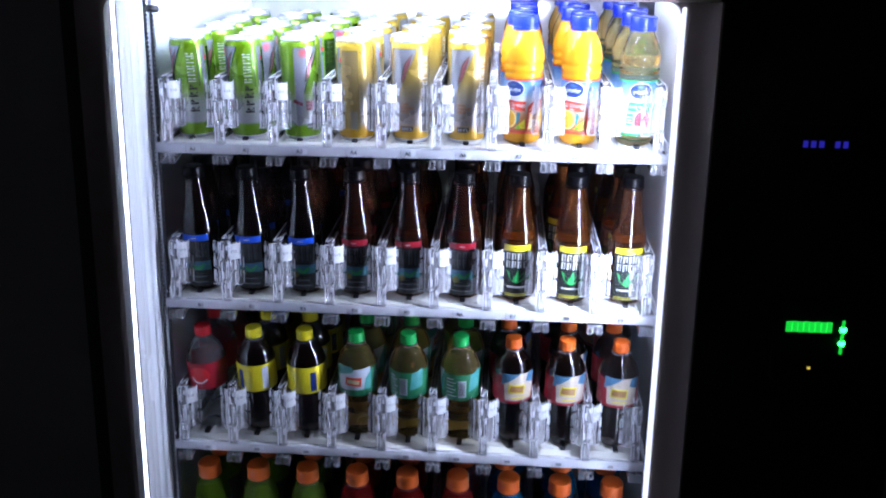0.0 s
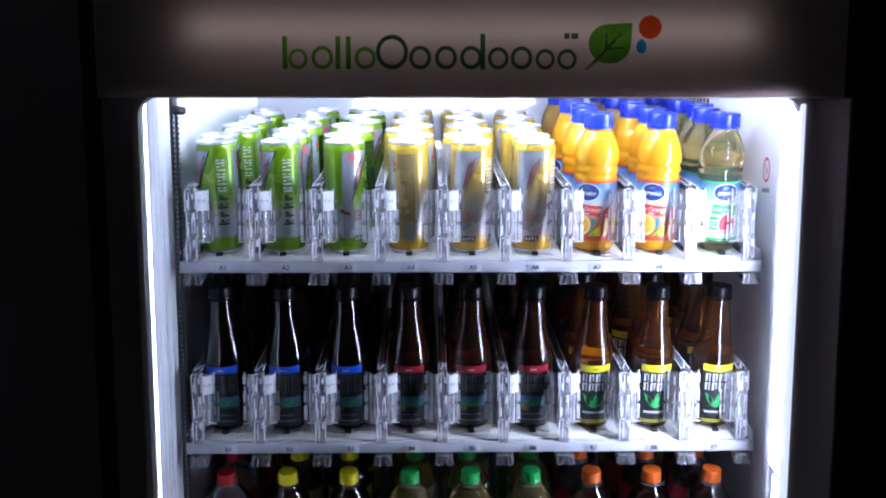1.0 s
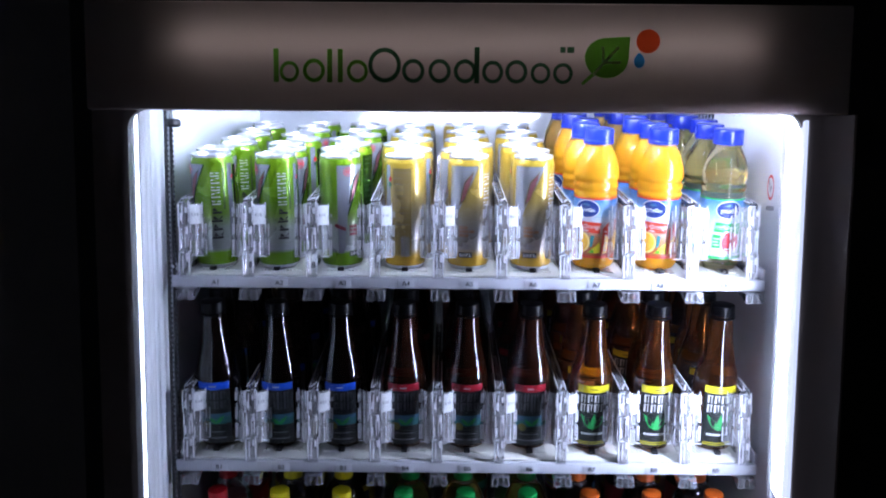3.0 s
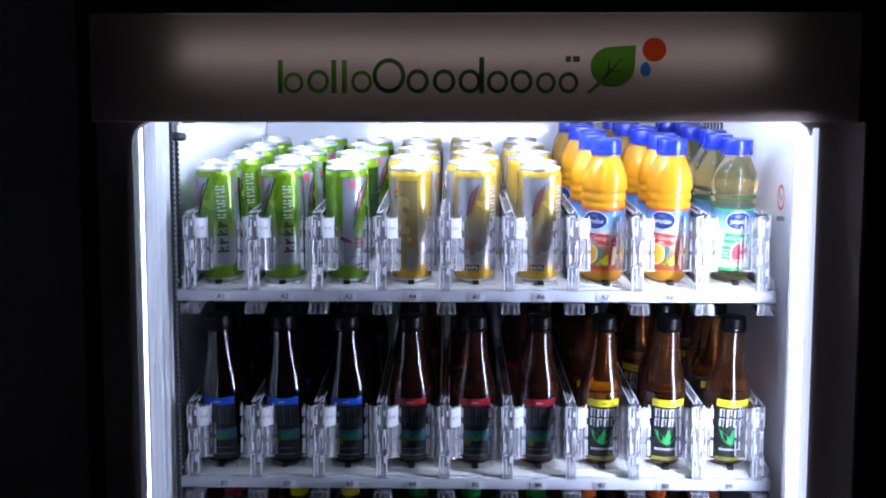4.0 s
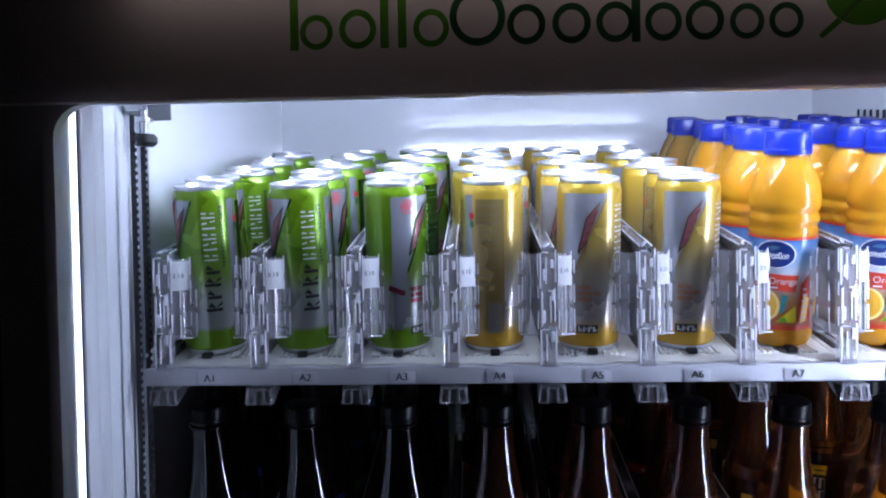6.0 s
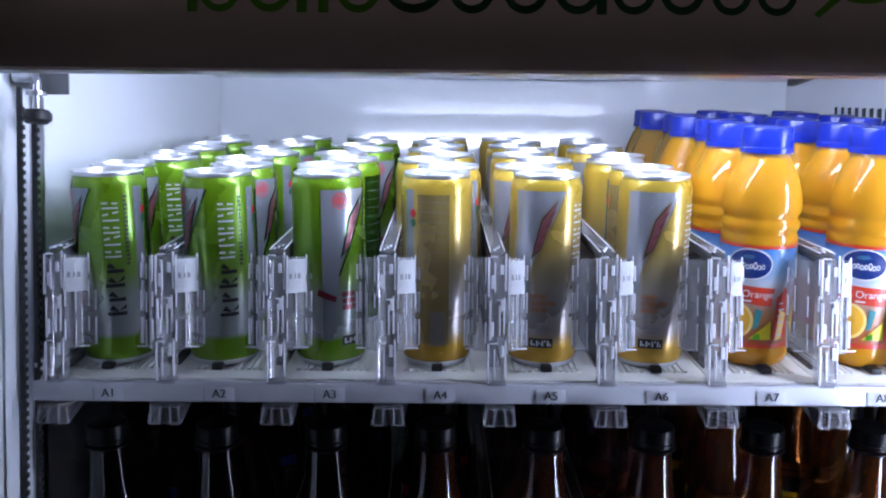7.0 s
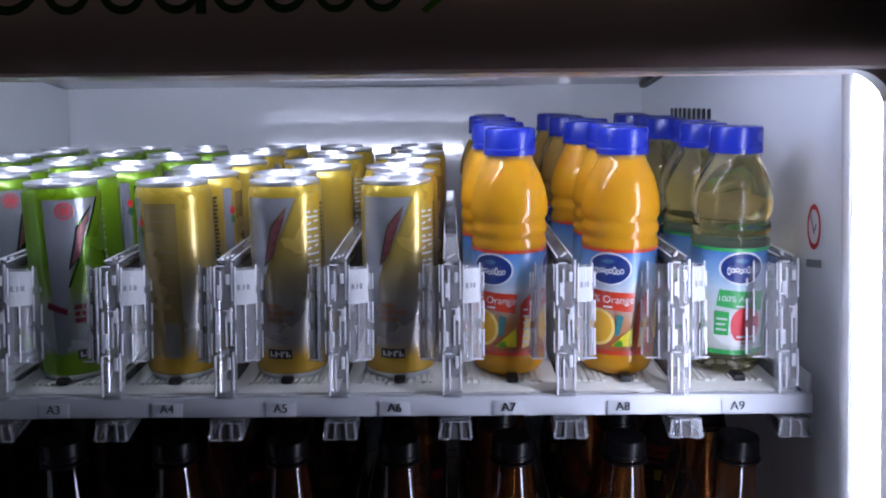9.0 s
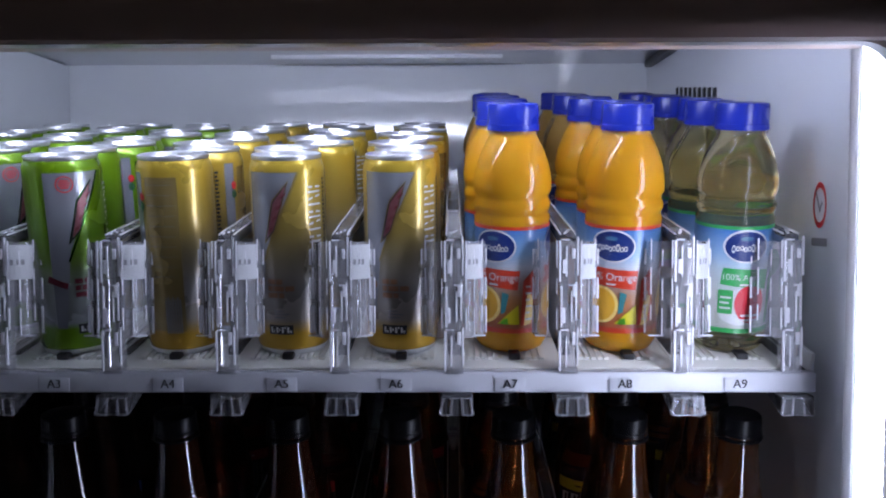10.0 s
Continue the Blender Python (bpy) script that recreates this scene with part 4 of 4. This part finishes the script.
def juice_bottle(drink, apple, label):
    b = thing("juice_bottle", label, "bottle", "juice bottles on the top shelf")
    part("body", lathe([(0, 0.004), (0.016, 0.002), (0.023, 0), (0.029, 0.003), (0.0322, 0.009), (0.0330, 0.015), (0.0320, 0.021), (0.0318, 0.024), (0.0318, 0.104), (0.0322, 0.107), (0.0328, 0.1105), (0.0326, 0.1135),
                        (0.0311, 0.1162), (0.0311, 0.1178), (0.0330, 0.1212), (0.0332, 0.1250), (0.0313, 0.1285), (0.0309, 0.1300), (0.0313, 0.1318), (0.0331, 0.1348), (0.0335, 0.1385), (0.0333, 0.1430), (0.0325, 0.1490), (0.0311, 0.1550), (0.0292, 0.1610), (0.0270, 0.1665), (0.0246, 0.1715), (0.0224, 0.1760), (0.0205, 0.1792), (0.0194, 0.1820), (0.0188, 0.190)], 40), drink, b)
    part("collar", lathe([(0.0190, 0.1810), (0.0212, 0.1815), (0.0212, 0.1830), (0.0190, 0.1835)], 32), CLEAR, b)
    cap(b, CAPBLUE, 0.0215, 0.1838, 0.206)
    R0 = 0.0322
    sleeve = part("label", lathe([(R0, 0.0195), (R0 + 0.0002, 0.020), (R0 + 0.0002, 0.1085), (R0, 0.109)], 40), LBLORCHARD if apple else LBLCITRUS, b, "sky-blue wrap label with fruit shapes")
    r1, r2, r3, r4 = (on_can(R0 + 0.0005 + 0.0003 * k) for k in range(4))
    main = LBLGREEN if apple else LBLRED
    full = 2 * math.pi * R0
    part("edge_band", rect(r1, -full / 2, 0.0195, full / 2, 0.0235, 40), main, sleeve, "", 0)
    part("edge_band", rect(r1, -full / 2, 0.1060, full / 2, 0.1088, 40), main, sleeve, "", 0)
    for s0 in (-0.004, 0.064):
        oval = part("logo_oval", disc(r2, s0, 0.0925, 0.0195, 0.0138, 0, 32), WHITEINK, sleeve, "", 0)
        part("logo_oval", disc(r3, s0, 0.0925, 0.0180, 0.0123, 0, 32), LBLNAVY, oval, "", 0)
        for k in range(8):
            part("logo_block", disc(r4, s0 - 0.0112 + 0.0032 * k, 0.0903 + 0.0006 * (k % 3), 0.0016, 0.0034 if k in (0, 5) else 0.0022, 0.55, 14), WHITEINK, oval, "", 0)
        part("logo_wave", disc(r4, s0 - 0.001, 0.0990, 0.0055, 0.0018), LBLBLUE, oval, "", 0)
        ribbon = part("ribbon", quad(r2, ((s0 - 0.020, 0.0605), (s0 + 0.021, 0.0565), (s0 + 0.023, 0.0725), (s0 - 0.018, 0.0745)), 14, 2), main, sleeve, "", 0)
        part("lettering", text("100% Apple" if apple else "100% Orange", 0.0072 if apple else 0.0088, r3, s0 - 0.002, 0.0668), WHITEINK, ribbon, "white lettering", 0)
        part("small_print", rect(r3, s0 - 0.004, 0.0600, s0 + 0.004, 0.0615, 3), WHITEINK, ribbon, "", 0)
        if apple:
            part("white_field", disc(r2, s0 - 0.002, 0.042, 0.021, 0.0155), WHITEINK, sleeve, "", 0)
            fruit = part("fruit", disc(r3, s0 + 0.006, 0.045, 0.0135, 0.0165, 0, 28, None, lambda a: 1 - 0.12 * max(0, math.sin(a)) ** 8), APPLERED, sleeve, "red apple shape", 0)
            part("fruit_leaf", quad(r4, ((s0 + 0.006, 0.059), (s0 + 0.012, 0.060), (s0 + 0.016, 0.066), (s0 + 0.008, 0.064))), LBLGREEN, fruit, "", 0)
            part("fruit_shine", disc(r4, s0 + 0.005, 0.050, 0.003, 0.006), CAPRED, fruit, "", 0)
            part("stamp", rect(r3, s0 - 0.021, 0.036, s0 - 0.009, 0.056, 4), LBLGREEN, sleeve, "", 0)
            part("stamp_line", merged([strip(r4, s0 - 0.0195, 0.0400 + 0.0045 * k, s0 - 0.0105 - 0.0015 * (k % 2), 0.0417 + 0.0045 * k) for k in range(3)]), WHITEINK, sleeve, "", 0)
            for z in (0.030, 0.034):
                part("small_print", rect(r4, s0 - 0.002, z, s0 + 0.014, z + 0.002, 4), WHITEINK, sleeve, "", 0)
        else:
            slice_ = part("fruit", disc(r3, s0 - 0.008, 0.0430, 0.0150, 0.0158, 0, 32), FRUITYELLOW, sleeve, "orange slice shape", 0)
            part("fruit_flesh", disc(r4, s0 - 0.0085, 0.0432, 0.0128, 0.0136, 0, 32), FRUITLIGHT, slice_, "", 0)
            part("fruit", quad(r3, ((s0 + 0.004, 0.0275), (s0 + 0.023, 0.0275), (s0 + 0.022, 0.044), (s0 + 0.013, 0.036)), 6, 4), LBLYELLOW, sleeve, "", 0)
            part("fruit_leaf", quad(r4, ((s0 + 0.007, 0.036), (s0 + 0.011, 0.038), (s0 + 0.014, 0.053), (s0 + 0.008, 0.055))), LBLTEAL, sleeve, "", 0)
            part("fruit_leaf", quad(r4, ((s0 + 0.006, 0.0275), (s0 + 0.014, 0.0275), (s0 + 0.013, 0.033), (s0 + 0.009, 0.032))), LOGOGREEN, sleeve, "", 0)
        # swirl between the two faces of the label
        part("side_field", quad(r2, ((s0 + 0.024, 0.026), (s0 + 0.040, 0.030), (s0 + 0.036, 0.074), (s0 + 0.026, 0.064)), 5, 5), main, sleeve, "", 0)
        part("side_field", quad(r3, ((s0 + 0.027, 0.026), (s0 + 0.034, 0.028), (s0 + 0.037, 0.050), (s0 + 0.030, 0.054)), 4, 4), LBLPALE if apple else FRUITYELLOW, sleeve, "", 0)
        part("side_print", merged([strip(r4, s0 + 0.0285, 0.031 + 0.0055 * k, s0 + 0.0285 + 0.006 - 0.002 * (k % 2), 0.0325 + 0.0055 * k) for k in range(6)]), WHITEINK, sleeve, "", 0)
    for o in b.children_recursive:
        o.data.transform(Matrix.Diagonal((0.99, 0.99, 0.985, 1) if o.name.startswith("cap") else (0.95, 0.95, 0.985, 1)))
    return b


JR = 0.0336
orange_bottle = juice_bottle(ORANGEJ, False, "orange juice bottle with blue cap and sky-blue label")
pale_bottle = juice_bottle(PALEJ, False, "pale amber juice bottle with blue cap and sky-blue label")
apple_bottle = juice_bottle(APPLEJ, True, "clear apple juice bottle with blue cap and green-edged label")
for i, turn in ((7, -24), (8, -19)):
    fill(orange_bottle, "A", i, JR, 4, [turn, 40, 100, -60])
    fill(pale_bottle, "A", i, JR, 7, [turn, 70, 20, -90], 4)
fill(apple_bottle, "A", 9, JR, 7, [8, 80, -50, 30])


def leaf_shape(to, base, tip, width, n=8, bm=None):
    """A pointed leaf between two (s, z) points."""
    bm = bm or bmesh.new()
    ax, az = tip[0] - base[0], tip[1] - base[1]
    length = math.hypot(ax, az)
    rim = []
    for k in range(2 * n):
        u = k / n if k <= n else 2 - k / n
        w = (1 if k <= n else -1) * width * math.sin(math.pi * u ** 0.8)
        rim.append(bm.verts.new(to(base[0] + ax * u - az / length * w, base[1] + az * u + ax / length * w)))
    bm.faces.new(rim)
    return bm


def tea_bottle(drink, band, leaves, label):
    b = thing("tea_bottle", label, "bottle", "tea bottles on the second shelf")
    body = [(0, 0.004), (0.018, 0.002), (0.024, 0), (0.0298, 0.004), (0.0316, 0.010), (0.0316, 0.099), (0.0312, 0.106), (0.0300, 0.115), (0.0280, 0.1245), (0.0256, 0.1335), (0.0232, 0.1430), (0.0209, 0.1540), (0.0190, 0.1660), (0.0174, 0.1790), (0.0162, 0.1920), (0.0155, 0.2020), (0.0152, 0.2090), (0, 0.2090)]
    part("body", lathe(body, 40), drink, b)
    part("collar", lathe([(0.0155, 0.2000), (0.0184, 0.2006), (0.0186, 0.2022), (0.0155, 0.2030)], 28), CAPBLACK, b)
    cap(b, CAPBLACK, 0.0174, 0.2042, 0.2200)
    r1, r2, r3 = (on_can(0.0319 + 0.0003 * k) for k in range(3))
    lb = part("label", rect(r1, -0.0245, 0.010, 0.0245, 0.1050, 16), LBLBLACK, b, "black front label with a coloured top band", 0)
    part("band", rect(r2, -0.0245, 0.0940, 0.0245, 0.1050, 16), band, lb, "", 0)
    part("band_print", rect(r3, -0.005, 0.0985, 0.005, 0.1000, 4), LBLBLACK if leaves else WHITEINK, lb, "", 0)
    # two rows of word blocks as plain bars
    rows = []
    for z, h in ((0.0785, 0.0120), (0.0640, 0.0120)):
        for k in range(4):
            s = -0.0190 + 0.0099 * k
            rows += [strip(r2, s, z, s + 0.0026, z + h, 1), strip(r2, s + 0.0052, z + 0.0020 * (k % 2), s + 0.0064, z + h, 1), strip(r2, s, z + h - 0.0012, s + 0.0076, z + h, 2)]
    part("word_block", merged(rows), WHITEINK if leaves else DIMINK, lb, "", 0)
    if leaves:
        for tip, w in (((-0.0185, 0.0600), 0.0042), ((0.0185, 0.0590), 0.0042), ((0.0020, 0.0610), 0.0038)):
            part("leaf", leaf_shape(r2 if tip[0] > 0.01 or tip[0] < 0 else r3, (0, 0.0360), tip, w), LBLGREEN, lb, "green leaf shape", 0)
        part("print_line", merged([strip(r2, -0.0165 + 0.0042 * k, 0.0275, -0.0165 + 0.0042 * k + 0.0034, 0.0308, 1) for k in range(8)]), WHITEINK, lb, "", 0)
        for z in (0.0125, 0.0155):
            part("print_line", rect(r2, -0.0210, z, 0.0210, z + 0.0012, 8), LBLYELLOW, lb, "", 0)
    else:
        part("flavour_field", rect(r2, -0.0245, 0.0400, 0.0245, 0.0565, 14), LBLTEAL, lb, "dark teal picture strip", 0)
        part("flavour_field", quad(r3, ((-0.0240, 0.0480), (0.0240, 0.0510), (0.0240, 0.0565), (-0.0240, 0.0565)), 12, 2), LBLBLUE, lb, "", 0)
        for tip, w in (((-0.0080, 0.0520), 0.0026), ((0.0150, 0.0540), 0.0026)):
            part("leaf", leaf_shape(on_can(0.0319 + 0.0011), (0.0030, 0.0410), tip, w), LBLGREEN, lb, "", 0)
        part("fruit", disc(on_can(0.0319 + 0.0011), -0.0110, 0.0390, 0.0062, 0.0062), LBLOLIVE, lb, "", 0)
        part("print_line", rect(r2, -0.017, 0.0170, 0.017, 0.0186, 8), GREYINK, lb, "", 0)
        part("print_line", rect(r2, -0.014, 0.0270, 0.014, 0.0282, 8), GREYINK, lb, "", 0)
    return b


TR = 0.0322
blue_tea = tea_bottle(COLA, LBLBRIGHTBLUE, False, "dark iced tea bottle, black label with blue band")
red_tea = tea_bottle(TEA, LBLCRIMSON, False, "dark iced tea bottle, black label with red band")
yellow_tea = tea_bottle(TEALIGHT, LBLYELLOW, True, "amber iced tea bottle, black label with yellow band and leaves")
for i in range(1, 10):
    fill((blue_tea, red_tea, yellow_tea)[(i - 1) // 3], "B", i, TR, 6, [0, 5, -20, 12])


def soda_bottle(drink, capm, kind, label):
    b = thing("soda_bottle", label, "bottle", "soda bottles on the third shelf")
    body = [(0, 0.006), (0.014, 0.003), (0.020, 0), (0.0265, 0.003), (0.0315, 0.012), (0.0325, 0.022), (0.0300, 0.036), (0.0283, 0.050), (0.0300, 0.068), (0.0330, 0.085), (0.0338, 0.091), (0.0338, 0.144), (0.0326, 0.151), (0.0288, 0.163), (0.0228, 0.173), (0.0165, 0.180), (0.0136, 0.184), (0.0128, 0.192), (0, 0.192)]
    foot = lambda k, r, z: -0.003 * (math.cos(5 * 2 * math.pi * k / 40) > 0.55) if 0.001 < z < 0.02 else 0
    part("body", lathe(body, 40, None, (0, 0, 0), foot), drink, b)
    part("collar", lathe([(0.0130, 0.1845), (0.0165, 0.1850), (0.0165, 0.1865), (0.0130, 0.1870)], 28), CLEAR, b)
    cap(b, capm, 0.0142, 0.1885, 0.2075)
    R0 = 0.0341
    sl = {"red": LBLCRIMSON, "yellow": LBLYELLOW, "green": LBLDKGREEN, "tea": LBLCRIMSON}[kind]
    lb = part("label", lathe([(R0 - 0.0002, 0.0905), (R0, 0.0915), (R0, 0.143), (R0 - 0.0002, 0.144)], 40), sl, b, "printed wrap label")
    r1, r2, r3 = (squeezed(on_can(R0 + 0.0003 * (k + 1))) for k in range(3))
    if kind == "red":
        part("label_disc", disc(r1, -0.002, 0.120, 0.019, 0.022), RED, lb, "", 0)
        for k in range(9):
            a0 = radians(200 + 16 * k)
            part("label_arc", disc(r2, -0.002 + 0.014 * math.cos(a0), 0.118 + 0.019 * math.sin(a0), 0.0022, 0.0022, 0, 10), WHITEINK, lb, "", 0)
        part("label_band", rect(r1, -0.106, 0.144, 0.106, 0.150, 40), LBLCRIMSON, lb, "", 0)
    elif kind == "yellow":
        part("label_panel", rect(r1, 0.016, 0.086, 0.028, 0.146, 6), LBLPALE, lb, "", 0)
        part("label_panel", rect(r1, -0.028, 0.088, -0.018, 0.138, 6), LBLNAVY, lb, "", 0)
        for k in range(5):
            part("label_print", rect(r1, -0.014, 0.092 + 0.011 * k, 0.010 - 0.003 * (k % 2), 0.094 + 0.011 * k, 6), LBLMUSTARD, lb, "", 0)
    elif kind == "green":
        part("label_field", quad(r1, ((-0.030, 0.096), (0.026, 0.100), (0.030, 0.158), (-0.034, 0.150)), 14, 4), LBLPALE, lb, "", 0)
        part("label_field", quad(r2, ((-0.034, 0.134), (0.000, 0.148), (-0.004, 0.163), (-0.034, 0.163)), 8, 3), LBLSEA, lb, "", 0)
        part("label_field", quad(r2, ((0.016, 0.100), (0.030, 0.098), (0.032, 0.150), (0.020, 0.130)), 5, 3), LBLSEA, lb, "", 0)
        em = part("label_emblem", quad(r3, ((-0.0170, 0.112), (0.0110, 0.108), (0.0130, 0.132), (-0.0150, 0.134)), 8, 2), LBLRED, lb, "red emblem patch", 0)
        part("label_emblem", quad(squeezed(on_can(R0 + 0.0012)), ((-0.0130, 0.117), (0.0080, 0.114), (0.0090, 0.125), (-0.0120, 0.127)), 8, 2), LBLCREAM, em, "", 0)
        part("label_panel", rect(r1, 0.058, 0.090, 0.072, 0.136, 6), LBLPALE, lb, "", 0)
        part("label_bar", merged([strip(r2, 0.0592 + 0.0019 * k, 0.094, 0.0592 + 0.0019 * k + 0.0009, 0.132, 1) for k in range(6)]), DIMINK, lb, "", 0)
        part("label_field", quad(r1, ((0.076, 0.104), (0.100, 0.112), (0.102, 0.160), (0.080, 0.150)), 6, 3), LBLSEA, lb, "", 0)
        part("label_print", merged([strip(r1, 0.036, 0.092 + 0.009 * k, 0.054 - 0.004 * (k % 2), 0.0945 + 0.009 * k, 5) for k in range(6)]), LBLPALE, lb, "", 0)
    else:
        part("label_field", quad(r1, ((-0.016, 0.088), (0.036, 0.088), (0.040, 0.160), (-0.020, 0.160)), 14, 3), LBLBEIGE, lb, "", 0)
        part("label_field", quad(r2, ((-0.024, 0.128), (-0.010, 0.140), (0.010, 0.161), (-0.022, 0.161)), 8, 3), LBLBLUE, lb, "", 0)
        part("label_field", quad(r2, ((0.020, 0.140), (0.040, 0.128), (0.042, 0.160), (0.024, 0.160)), 6, 3), LBLBLUE, lb, "", 0)
        em = part("label_emblem", quad(r3, ((-0.0110, 0.110), (0.0170, 0.106), (0.0190, 0.131), (-0.0090, 0.133)), 8, 2), LBLYELLOW, lb, "yellow-edged dark emblem patch", 0)
        part("label_emblem", quad(squeezed(on_can(R0 + 0.0012)), ((-0.0090, 0.1135), (0.0150, 0.1100), (0.0165, 0.1275), (-0.0072, 0.1295)), 8, 2), LBLBROWN, em, "", 0)
        part("label_print", merged([strip(r2, -0.006, 0.094, 0.018, 0.0975, 5)]), LBLYELLOW, lb, "", 0)
    for o in b.children_recursive:
        o.data.transform(Matrix.Diagonal((1.02, 1.02, 0.97, 1)))
    return b


SR = 0.0350
sodas = [(soda_bottle(WATER, CAPRED, "red", "clear soda bottle with red cap and red label"), [0]),
         (soda_bottle(COLA, CAPYELLOW, "yellow", "dark cola bottle with yellow cap and yellow label"), [70, 5]),
         (soda_bottle(GREENTEA, CAPGREEN, "green", "pale green tea bottle with green cap and label"), [0, -118, -100]),
         (soda_bottle(COLA, CAPORANGE, "tea", "dark tea bottle with orange cap, red and blue label"), [6, 0, -10])]
for i, k in enumerate((0, 1, 1, 2, 2, 2, 3, 3, 3)):
    kind, turns = sodas[k]
    fill(kind, "C", i + 1, SR, 4, [turns[i % len(turns)], 15, 80, -60])


def sports_bottle(drink, label):
    b = thing("sports_bottle", label, "bottle", "sports drinks on the fourth shelf")
    part("body", lathe([(0, 0.004), (0.018, 0.002), (0.026, 0), (0.0325, 0.006), (0.0338, 0.016), (0.0325, 0.05), (0.0300, 0.070), (0.0325, 0.09), (0.0338, 0.105), (0.0338, 0.138), (0.0320, 0.152), (0.0275, 0.168), (0.0220, 0.180), (0.0195, 0.186), (0.0190, 0.194), (0, 0.194)], 36), drink, b)
    part("collar", lathe([(0.0190, 0.1835), (0.0215, 0.1840), (0.0215, 0.1855), (0.0190, 0.1860)], 28), CLEAR, b)
    cap(b, CAPORANGE, 0.0212, 0.1880, 0.2150)
    part("label", lathe([(0.0331, 0.078), (0.0342, 0.104), (0.0342, 0.136), (0.0341, 0.137)], 36), LBLBLACK, b, "dark wrap label")
    for o in b.children_recursive:
        o.data.transform(Matrix.Diagonal((0.97, 0.97, 0.945, 1)))
    return b


for i, (drink, words) in enumerate(((SPORTGREEN, "green"), (SPORTRED, "red"), (SPORTBLUE, "blue"))):
    kind = sports_bottle(drink, words + " sports drink bottle with a wide orange cap")
    for c in range(3):
        fill(kind, "D", 3 * i + c + 1, 0.0343, 4, [0])
